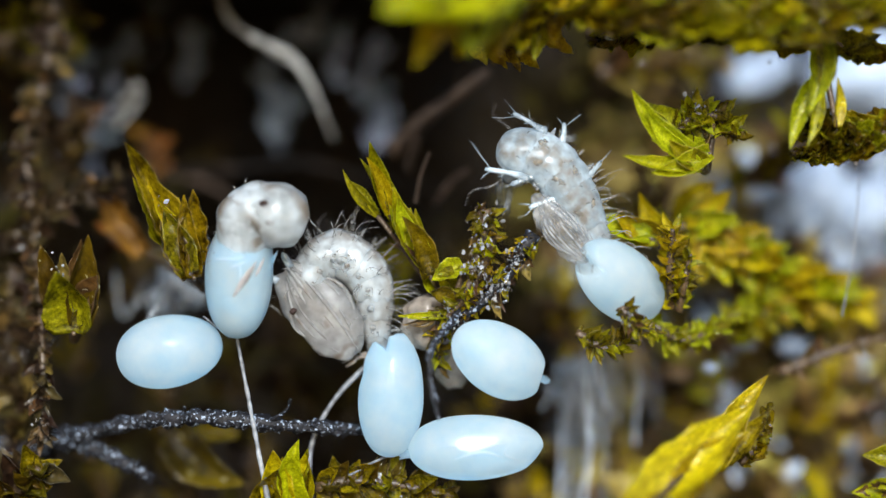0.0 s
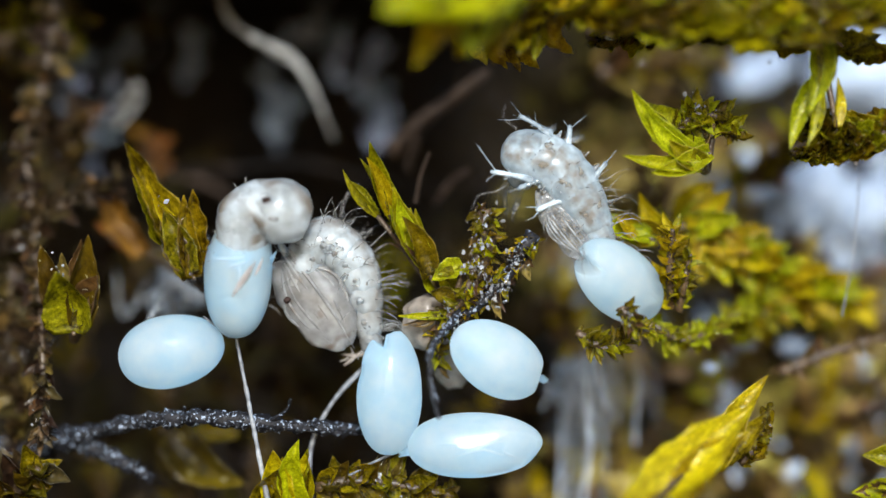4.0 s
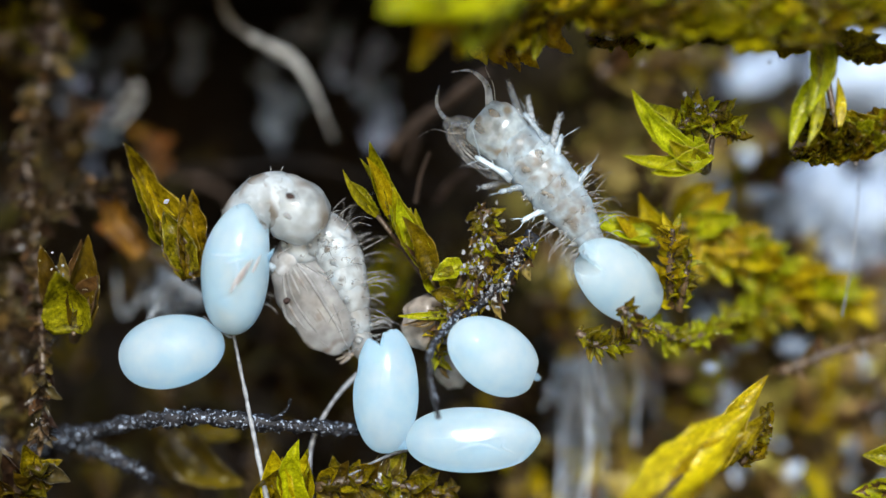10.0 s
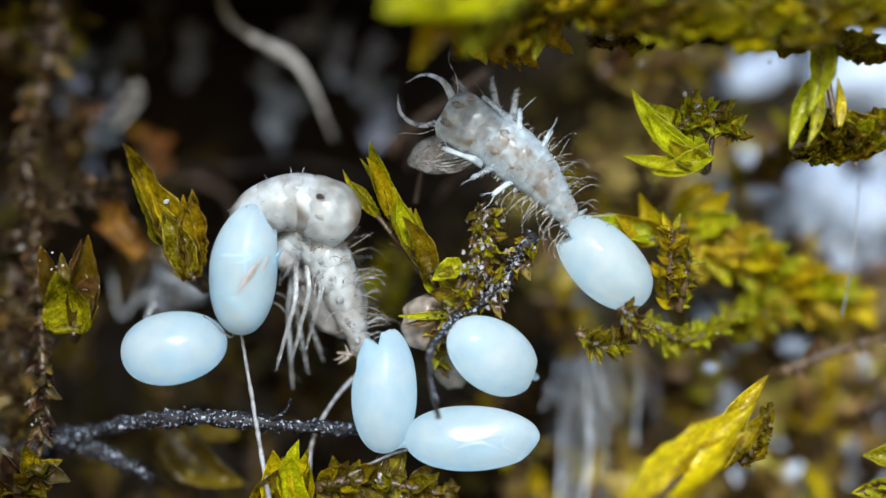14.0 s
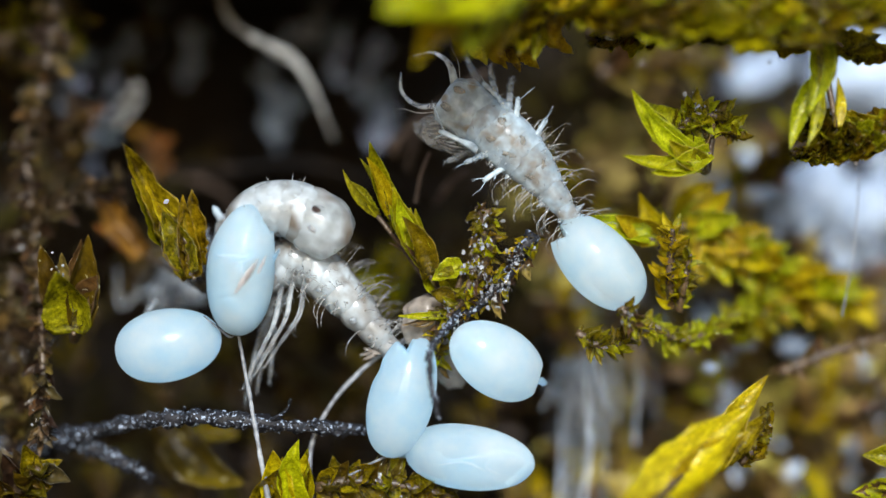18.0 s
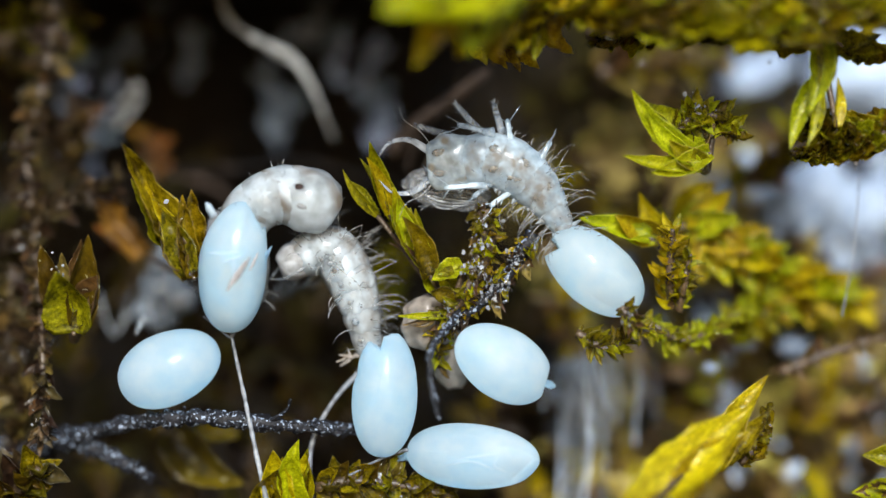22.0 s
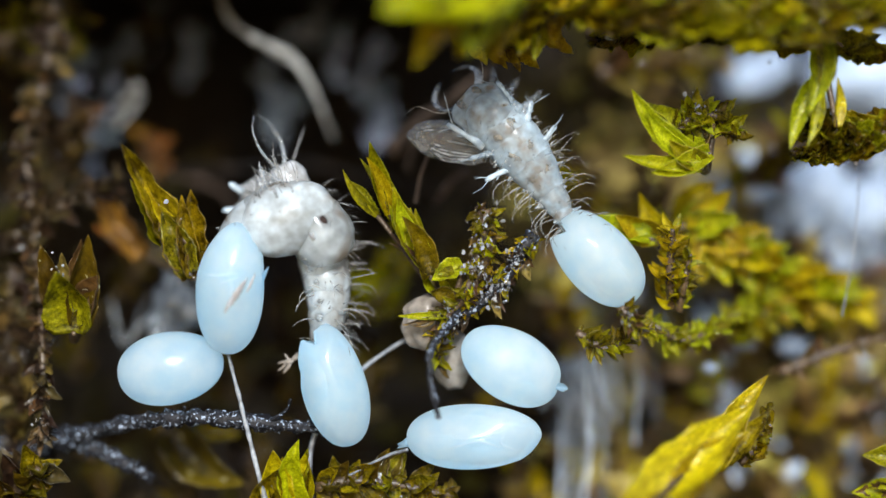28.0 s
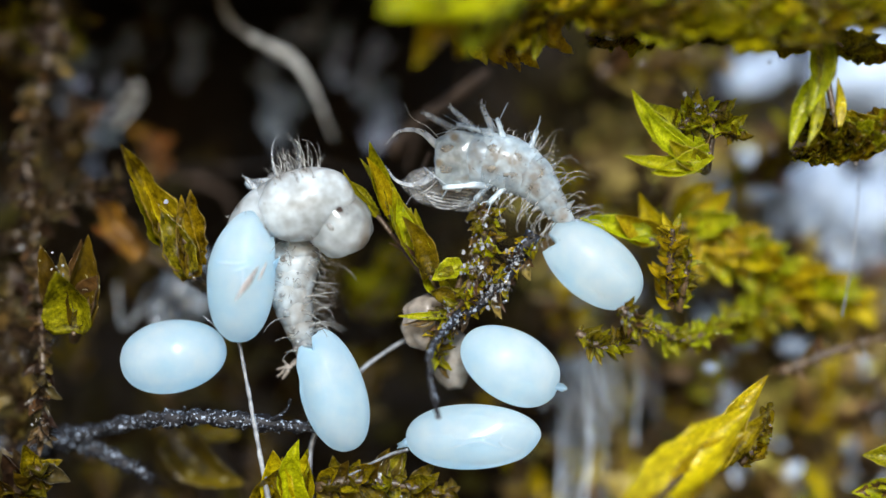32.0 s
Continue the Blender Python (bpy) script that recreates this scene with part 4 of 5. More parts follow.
def stalk(label, pts, r0, r1, seed):
    rng = random.Random(seed)
    base = spot(*pts[0])
    run = [p - base for p in along([spot(*p) for p in pts], 28)]
    vs, fs = tube(run, [U * (r0 + (r1 - r0) * k / 27) * (1 + rng.uniform(-0.15, 0.15)) for k in range(28)], 7, 0.12, rng)
    ob = part("egg_stalk", mesh_of("egg_stalk", vs, fs), THREAD, m=Matrix.Translation(base))
    return tagged(ob, label, "stalk", "egg stalks")


STALK_ARCH = stalk("grey white silk stalk bearing the standing egg", ((476, 900, 10), (452, 780, 5), (434, 690, 0), (414, 590, 0)), 4.8, 3.0, 1)
stalk("curved grey silk stalk rising between the eggs", ((552, 905, 60), (549, 800, 66), (580, 725, 70), (635, 660, 74), (690, 618, 76), (745, 588, 70)), 4.5, 4, 2)
stalk("short pale silk stalk of the lying egg", ((600, 850, 30), (650, 825, 20), (690, 805, 15), (722, 796, 5)), 2.5, 3.2, 3)
stalk("silk thread between two eggs", ((360, 560, 10), (385, 580, 5), (408, 597, 0), (416, 588, 0)), 2, 2, 4)
stalk("fine silk thread hanging before pale stones", ((1490, 560, 100), (1510, 450, 100), (1522, 300, 100)), 1.1, 1.1, 5)


# ---- larvae ----
def bristles(rx, ry, rz, count, length, seed, lo=-20, hi=200):
    """Curved hairs on the upper side and flanks of a body ring."""
    rng = random.Random(seed)
    pieces = []
    for i in range(count):
        a = radians(rng.uniform(lo, hi))
        x = rng.uniform(-0.5, 0.5) * rx
        root = Vector((x, ry * 0.95 * math.cos(a), rz * 0.95 * math.sin(a)))
        out = Vector((rng.uniform(-0.3, 0.3), math.cos(a), math.sin(a))).normalized()
        n = length * rng.uniform(0.5, 1.15)
        bend = Vector((rng.uniform(-0.9, 0.2), rng.uniform(-0.4, 0.4), rng.uniform(-0.3, 0.3))) * n * 0.5
        pts = [root, root + out * n * 0.4, root + out * n * 0.75 + bend * 0.35, root + out * n * 0.95 + bend]
        pieces.append(tube(along(pts, 6), [U * w for w in (0.9, 0.85, 0.75, 0.6, 0.45, 0.3)], 4))
        if length < 30 * U:
            continue
        knob = blob(2.2 * U, 1.9 * U, 1.9 * U, 4, 6)
        pieces.append(([q + root for q in knob[0]], knob[1]))
    return join(pieces)


def leg_mesh(length, r, bend, seed, joints=3):
    """A clear jointed leg along x, with a knee, a thin shin and a split claw."""
    rng = random.Random(seed)
    pts = [Vector((0, 0, 0)), Vector((length * 0.25, 0, bend * 0.6)), Vector((length * 0.48, 0, bend)), Vector((length * 0.75, 0, bend * 0.5)), Vector((length, 0, 0))]
    run = along(pts, 15)
    prof = (1.0, 1.25, 1.15, 1.0, 0.9, 1.0, 1.05, 1.0, 0.85, 0.8, 0.8, 0.76, 0.7, 0.68, 0.42)
    pieces = [] if length > 150 * U else [tube(run, [r * U * w for w in prof], 9, 0.08, rng)]
    for k in range(3 if length > 150 * U else 0):
        turn = 2.1 * k + rng.uniform(-0.4, 0.4)
        line = [p + Vector((0, math.cos(turn + 0.16 * i), math.sin(turn + 0.16 * i))) * r * U * 0.62 * prof[i] for i, p in enumerate(run)]
        pieces.append(tube(line, [r * U * rng.uniform(0.3, 0.5) * w for w in prof], 7, 0.1, rng))
    for i in range(5):
        p = run[rng.randrange(4, 14)]
        d = Vector((rng.uniform(0.2, 1), rng.uniform(-1, 1), rng.uniform(-1, 1))).normalized()
        pieces.append(tube([p, p + d * 8 * U, p + d * 16 * U + Vector((5 * U, 0, 0))], [0.8 * U, 0.6 * U, 0.35 * U], 4))
    for s in (-1, 1):
        pieces.append(tube([run[-1], run[-1] + Vector((5, s * 3, 0)) * U, run[-1] + Vector((9, s * 5, -3)) * U], [1.6 * U, 1.2 * U, 0.6 * U], 5))
    return join(pieces)


def jaw_mesh(length, side):
    pts = [Vector((0, 0, 0)), Vector((length * 0.35, side * length * 0.26, 0)), Vector((length * 0.75, side * length * 0.24, 0)), Vector((length, -side * length * 0.04, 0))]
    return tube(along([p * U for p in pts], 12), [U * length * (0.10 - 0.0076 * k) for k in range(12)], 10, flat=0.35)


# Where the eyes sit on a head, in shares of its half sizes.
EYE_SEAT = (-0.26, 0.86, 0.34)


def scolus_mesh(length, r, seed):
    """A clear fleshy side process along x: broad foot, waist, flared tip with stiff setae."""
    rng = random.Random(seed)
    run = [Vector((length * k / 8, 0, length * 0.10 * math.sin(math.pi * k / 8))) * U for k in range(9)]
    pieces = [tube(run, [r * U * w for w in (2.6, 1.9, 1.4, 1.15, 1.05, 1.0, 1.05, 1.15, 0.75)], 10, 0.1, rng, 0.7)]
    for k in range(6):
        d = Vector((1.0, rng.uniform(-1.1, 1.1), rng.uniform(-0.5, 0.6))).normalized()
        p = run[7 if k < 3 else 4] + Vector((0, d.y, d.z)) * r * 0.7 * U
        n = length * rng.uniform(0.35, 0.85) * (1 if k < 3 else 0.4)
        pieces.append(tube([p, p + d * n * 0.5 * U, p + (d + Vector((0, rng.uniform(-0.2, 0.2), 0.1))) * n * U], [0.8 * U, 0.6 * U, 0.25 * U], 5))
    return join(pieces)


def fringe(rx, ry, rz, count, length, seed):
    """Fine curved hairs along both flanks, bent towards the tail."""
    rng = random.Random(seed)
    pieces = []
    for i in range(count):
        s = 1 if i % 2 else -1
        a = radians(rng.gauss(0, 26))
        root = Vector((rng.uniform(-0.5, 0.5) * rx, s * ry * 0.95 * math.cos(a), rz * 0.95 * math.sin(a)))
        out = Vector((rng.uniform(-0.5, 0.4), s * math.cos(a), math.sin(a))).normalized()
        n = length * rng.uniform(0.4, 1.2)
        bend = Vector((rng.uniform(-1.0, -0.1), s * rng.uniform(-0.5, 0.1), rng.uniform(-0.2, 0.4))) * n * 0.6
        pts = [root, root + out * n * 0.4, root + out * n * 0.75 + bend * 0.35, root + out * n * 0.9 + bend]
        pieces.append(tube(along(pts, 6), [U * w for w in (0.85, 0.8, 0.7, 0.55, 0.4, 0.25)], 4))
    return join(pieces)


def larva(label, rings, head, hair, leg_len, leg_r, jaw_len, mats, seed, hairs=14, lump=0.2, eyes=True, boxy=0.62, scoli=False):
    """A lacewing-like larva in rigid rings from tail to head: rings are (half length, half width, half height)."""
    skin, head_skin = mats
    ob = thing("larva", Vector((0, 0, 0)), label, "larva", "hatching larvae")
    made = {"thing": ob, "rings": [], "legs": [], "jaws": [], "antennae": []}
    for i, (rx, ry, rz) in enumerate(rings):
        vs, fs = blob(rx * U, ry * U, rz * U, 16, 22, lump, seed + i, 0.9)
        ring = part("body_ring", mesh_of("body_ring", vs, fs), skin, ob)
        if scoli:
            part("fringe", mesh_of("fringe", *fringe(rx * U, ry * U, rz * U, 16 if i < 5 else 4, (66 if i < 5 else 24) * U, seed * 7 + i)), BRISTLE, ring, "fine pale hair fringe")
            part("bristles", mesh_of("bristles", *bristles(rx * U, ry * U, rz * U, 9, 13 * U, seed * 31 + i, 0, 180)), BRISTLE, ring, "short white spines")
        elif hair:
            part("bristles", mesh_of("bristles", *bristles(rx * U, ry * U, rz * U, hairs, hair * U, seed * 31 + i)), BRISTLE, ring, "fine curved pale bristles")
        for s in (-1, 1) if hair > 30 else ():
            for x_ in (-0.1 + 0.08 * math.sin(i * 5 + s),):
                cone = tube([Vector((k * (2.4 + 1.2 * math.sin(i * 3 + s)), 0, 0.25 * k * k)) * U for k in range(6)], [U * w for w in (8, 6.4, 4.6, 3.2, 2.2, 1.0)], 8, 0.15, random.Random(seed + i * 4 + s))
                part("side_wart", mesh_of("side_wart", *cone), skin, ring, "", Matrix.Translation((x_ * rx * U, s * ry * 0.88 * U, 2 * U)) @ pose(0, 0, 0, 0, -8, s * (100 + 90 * x_)))
        for s in (-1, 1) if scoli and i in (3, 5, 7) else ():
            vs, fs = blob((11 + 3 * math.sin(i * 4 + s)) * U, (8 + 2 * math.cos(i * 3)) * U, 4 * U, 6, 10, 0.9, i * 2 + s)
            part("back_spot", mesh_of("back_spot", vs, fs), SPOT, ring, "brown spot under the skin", Matrix.Translation((0, s * (9 + 0.14 * ry) * U, (rz * 0.93 - 2.4) * U)) @ pose(0, 0, 0, 0, 0, s * 30))
        made["rings"].append(ring)
    if scoli:
        for k, (back, long, yaw) in enumerate(((2, 72, 10), (3, 48, 60), (5, 52, 76))):
            ring, (rx, ry, rz) = made["rings"][-back], rings[-back]
            for s in (-1, 1):
                part("side_process", mesh_of("side_process", *scolus_mesh(long * (1.0 if s > 0 else 0.9), 5.4, seed + k * 2 + s)), WHITELEG, ring, "clear side process with stiff hairs",
                     Matrix.Translation((rx * 0.2 * U, s * ry * (0.92 if k == 0 else 0.72) * U, 6 * U)) @ pose(0, 0, 0, 0, -6 + 6 * k, s * (yaw + (5 if s > 0 else -4))))
    hx, hy, hz = head
    vs, fs = blob(hx * U, hy * U, hz * U, 18, 26, 0.10, seed + 50, boxy)
    skull = part("head", mesh_of("head", vs, fs), head_skin, ob, "glossy pale head capsule")
    made["head"] = skull
    for s in (-1, 1):
        if eyes and not scoli:
            vs, fs = blob(9 * U, 4 * U, 8 * U, 6, 10, 0.4, s)
            part("eye", mesh_of("eye", vs, fs), EYE_DARK, skull, "dark eye cluster", Matrix.Translation((hx * EYE_SEAT[0] * U, s * hy * EYE_SEAT[1] * U, hz * EYE_SEAT[2] * U)))
            vs, fs = blob(9 * U, 4 * U, 6 * U, 6, 8, 0.5, s + 5)
            part("eye_spot", mesh_of("eye_spot", vs, fs), BELLY, skull, "", Matrix.Translation((hx * (EYE_SEAT[0] + 0.25) * U, s * hy * (EYE_SEAT[1] + 0.10) * U, hz * (EYE_SEAT[2] - 0.46) * U)))
        if scoli:
            for x_, y_, r_ in ((0.50, 0.36, 11),):
                vs, fs = blob(r_ * U, r_ * 0.7 * U, 1.8 * U, 6, 10, 0.6, s + 9)
                part("forehead_spot", mesh_of("forehead_spot", vs, fs), SPOT, skull, "ochre forehead spot", Matrix.Translation((hx * x_ * U, s * hy * y_ * U, hz * 0.86 * U)))
        jaw = part("jaw", mesh_of("jaw", *jaw_mesh(jaw_len, s)), GLASSY, ob, "clear sickle-shaped jaw")
        made["jaws"].append((jaw, s, hx, hy))
        feeler = part("antenna", mesh_of("antenna", *tube(along([Vector((0, 0, 0)), Vector((30, s * 12, 6)) * U, Vector((62, s * 14, 22)) * U, Vector((84, s * 34, 16)) * U], 9), [U * (1.0 - 0.09 * k) for k in range(9)], 5)), BRISTLE, ob, "hair-thin pale antenna")
        made["antennae"].append((feeler, s, hx, hy))
    for i in range(3):
        for s in (-1, 1):
            leg = part("leg", mesh_of("leg", *leg_mesh(leg_len * U * (1 - (0.06 if leg_len < 150 else 0.08) * i) * (1 if s > 0 or leg_len < 150 else 0.86), leg_r, leg_len * (0.18 if leg_len < 150 else 0.05 + 0.02 * i) * U, seed + i * 2 + s)), GLASSY, ob, "translucent jointed leg")
            made["legs"].append((leg, i, s))
    return made


ARCH_LARVA = larva("smooth milky larva arching out of a standing egg", [(56, 36, 38), (64, 41, 43), (68, 44, 46), (70, 46, 48), (70, 48, 49), (70, 50, 51), (70, 52, 52), (70, 54, 54)],
                   (62, 56, 58), 22, 110, 7, 70, (MILK, MILK), 3, 3, 0.05, True, 0.62)
MID_LARVA = larva("bristly greyish larva hanging from a split egg", [(46, 20, 20), (48, 27, 27), (50, 35, 34), (52, 41, 39), (52, 45, 43), (54, 47, 45), (54, 47, 45), (54, 46, 44), (52, 42, 41)],
                  (42, 36, 34), 60, 270, 5.2, 105, (GREYSKIN, HEADSKIN), 17, 16, 0.10, False)
TOP_LARVA = larva("white spiny larva with brown back spots reaching from its egg", [(48, 14, 13), (52, 19, 17), (54, 27, 22), (56, 36, 27), (58, 43, 30), (58, 48, 32), (58, 50, 32), (56, 49, 31), (52, 47, 29)],
                  (44, 50, 25), 40, 110, 8, 94, (SKIN, CLEARHEAD), 41, 12, 0.06, True, 0.40, True)


def sheath(owner, half_long, half_wide, seed, skin, deep=16.0, count=13):
    """The folded clear skin that wraps a hatchling's legs: narrow strips lying fan-wise over each other."""
    rng = random.Random(seed)
    vs, fs = blob(half_long * 0.96 * U, deep * U, half_wide * 1.06 * U, 20, 28, 0.14, seed, 0.8)
    whole = part("leg_sheath", mesh_of("leg_sheath", vs, fs), skin, owner["thing"], "grey translucent ribbed leg sheath")
    for k in range(count):
        f = ((k + 5) % count) / (count - 1) * 2 - 1
        long = half_long * math.sqrt(1 - 0.7 * f * f) * rng.uniform(0.85, 1.1)
        pts = [Vector((-long * 0.95, -12 + rng.uniform(-4, 4), f * half_wide * 0.45)), Vector((-long * 0.3, -15 + 8 * f * f + rng.uniform(-3, 3), f * half_wide)),
               Vector((long * 0.4, -15 + 8 * f * f + rng.uniform(-3, 3), f * half_wide * 0.95)), Vector((long, -8 + rng.uniform(-4, 4), f * half_wide * 0.5))]
        r = half_wide * 10.4 / 13 / 13
        strip = tube(along([q * U for q in pts], 12), [r * U * w for w in (0.4, 0.8, 1, 1.1, 1.1, 1, 1, 0.9, 0.8, 0.7, 0.5, 0.2)], 7, 0.1, rng, 0.8)
        part("fold", mesh_of("fold", *strip), skin, whole)
    return whole


ARCH_CHEST = part("chest", mesh_of("chest", *blob(88 * U, 50 * U, 64 * U, 20, 28, 0.05, 8, 0.85)), GREYSKIN, ARCH_LARVA["thing"], "pale swollen chest")
part("bristles", mesh_of("bristles", *bristles(84 * U, 50 * U, 64 * U, 40, 56 * U, 5, 40, 140)), BRISTLE, ARCH_CHEST, "fine curved pale bristles")
MID_SHEATH = sheath(MID_LARVA, 105, 54, 2, BELLY, 18.5, 9)
for x, z, turn in ((-92, 4, 8), (-86, -30, -22)):
    vs, fs = tube([Vector((-k * 6, -0.3 * k * k, 0)) * U for k in range(6)], [U * w for w in (8, 7.5, 7, 7.2, 6, 2)], 10, 0.1, random.Random(x))
    part("foot", mesh_of("foot", vs, fs), WHITELEG, MID_SHEATH, "clear blunt foot", Matrix.Translation(Vector((x, -6, z)) * U) @ pose(0, 0, 0, 0, turn, 0))
part("eye", mesh_of("eye", *blob(5.5 * U, 4 * U, 6.5 * U, 6, 10, 0.4, 3)), EYE_DARK, MID_SHEATH, "dark eye cluster", Matrix.Translation(Vector((-28, -17, -40)) * U))
TOP_SHEATH = sheath(TOP_LARVA, 80, 34, 5, SHEATH)


def back_larva():
    """A hatchling out of focus behind the low egg, its shade put into the skin colour."""
    ob = thing("larva", spot(330, 520, 170), "whitish crumpled larva behind the low egg", "larva", "hatching larvae")
    home = ob.matrix_basis.translation
    rng = random.Random(8)
    for i, (u, v, r) in enumerate(((340, 520, 38), (316, 500, 42), (290, 530, 32), (330, 465, 36), (345, 440, 26), (305, 545, 34))):
        vs, fs = blob(r * U, r * 0.8 * U, r * 0.9 * U, 10, 14, 0.4, i)
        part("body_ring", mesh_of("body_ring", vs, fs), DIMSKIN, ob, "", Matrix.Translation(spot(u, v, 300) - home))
    for i, pts in enumerate((((300, 510, 300), (250, 530, 340), (215, 560, 360), (205, 480, 380)), ((310, 500, 300), (275, 480, 340), (240, 530, 340)), ((340, 470, 170), (345, 430, 180), (360, 405, 190)), ((280, 540, 160), (262, 565, 120), (258, 572, 110)))):
        run = along([spot(*p) - home for p in pts], 10)
        part("leg", mesh_of("leg", *tube(run, [U * (6 - 0.4 * k) for k in range(10)], 7)), GLASSY, ob, "translucent jointed leg")
    return ob


BACK_LARVA = back_larva()


# ---- movement ----
def egg_pose(u, v, tilt, y=0.0, nod=0.0):
    """An egg at (u, v), its hatching end leaning tilt degrees to the right and nod degrees towards the lens."""
    return Matrix.Translation(spot(u, v, y)) @ pose(0, 0, 0, 0, tilt, 0) @ pose(0, 0, 0, nod, 0, 0)


def body_axes(way, roll):
    """Axes of a body ring: x ahead, z the back, which faces the lens at roll 0 and the right-hand side at 90."""
    x = Vector((way.x, way.y, way.z)).normalized()
    right = Vector((x.z, 0, -x.x)).normalized()
    z = Vector((0, -1, 0)) * math.cos(radians(roll)) + right * math.sin(radians(roll))
    z = (z - x * z.dot(x)).normalized()
    y = z.cross(x)
    return Matrix((x, y, z)).transposed().to_4x4()


def wave(t, k):
    return math.sin(t * 2.3 + k * 1.9) * 0.6 + math.sin(t * 5.1 + k * 4.3) * 0.4


def larva_rows(made, states, depth, first, last, head_at, hidden_until=-1.0):
    """Rows for every part of a larva. Each state: seconds, spine points tail to head, roll, nod, legs' aim or None."""
    rows = {}
    def put(ob, t, m):
        rows.setdefault(ob, []).append((t, m))
    count = len(made["rings"])
    for t, spine, roll, nod, aim in states:
        deep = depth(t) if callable(depth) else depth
        line = [spot(spine[i], spine[i + 1], deep) for i in range(0, len(spine), 2)]
        tuck = min(1.0, max(0.0, (nod - 20) / 35)) if aim is None else 0.0
        frames_ = []
        for i, ring in enumerate(made["rings"]):
            at, way = curve_through(line, first + (last + 0.07 * tuck - first) * i / (count - 1))
            m = Matrix.Translation(at) @ body_axes(way, roll)
            frames_.append(m)
            put(ring, t, m)
        at, way = curve_through(line, head_at - 0.09 * tuck)
        head = Matrix.Translation(at) @ body_axes(way, roll) @ Matrix.Translation((0, 0, -26 * U * tuck)) @ pose(0, 0, 0, 0, nod, 0)
        put(made["head"], t, head)
        for jaw, s, hx, hy in made["jaws"]:
            open_ = -2 + 7 * wave(t, s)
            put(jaw, t, head @ Matrix.Translation((hx * (0.85 if t > hidden_until else -0.9) * U, s * hy * (0.45 if t > hidden_until else 0.1) * U, -4 * U)) @ pose(0, 0, 0, 0, nod * 0.4, s * open_))
        for feeler, s, hx, hy in made["antennae"]:
            put(feeler, t, head @ Matrix.Translation((hx * (0.8 if t > hidden_until else -1.0) * U, s * hy * (0.7 if t > hidden_until else 0.1) * U, 4 * U)) @ pose(0, 0, 0, 0, -8, s * (26 + 14 * wave(t, s + 2))))
        for leg, i, s in made["legs"]:
            seat = frames_[count - 1 - i]
            size = leg.data.get("reach", 100) * U
            if aim is None:
                yaw = s * (22 + 14 * i + 8 * wave(t, i * 2 + s))
                put(leg, t, seat @ Matrix.Translation((4 * U, s * (30 - 6 * i) * U, -30 * U)) @ pose(0, 0, 0, 0, 8 + nod * 1.3, 0) @ pose(0, 0, 0, 0, 0, yaw))
            elif len(aim) == 2:
                put(leg, t, Matrix.Translation(spot(aim[0] + (i - 1) * 14, aim[1] + 58, deep + s * 10)) @ body_axes(Vector((0.1 * (i - 1), 0, 1)).normalized(), 70 * s))
            else:
                root = seat.translation + Vector((0, (s * 12 + (34 if t < 11 else 0)) * U, 0))
                to = spot(aim[0] + (i - 1) * aim[2] + s * aim[2] * 0.5, aim[1] + 14 * wave(t, i * 2 + s), deep + s * 25 + (40 if t < 11 else 10))
                d = to - root
                d.y = 0
                flat_ = min(d.length / size, 0.985)
                d = d.normalized() * flat_ + Vector((0, math.sqrt(1 - flat_ * flat_) * (1 if s > 0 or t < 11 or t > 21.5 else -0.35), 0))
                put(leg, t, Matrix.Translation(root) @ body_axes(d.normalized(), 70 * s))
    for ob, list_ in rows.items():
        walk(ob, list_)


def arched(t, u, v, p):
    """Spine of the arching larva: out of its egg's side mouth, over the nape, to the head."""
    if t < 8:
        return (u + 10, v - 10, p[0] + 25, p[1] + 10, p[2] + 16, p[3] + 12, p[4] - 2, p[5] - 4)
    x, y = u + 28, v - 88
    lift = 20 if t < 26 else 40
    return (u + 8, v - 10, x, y, (x + p[4]) / 2, (y + p[5]) / 2 - lift, p[4], p[5])


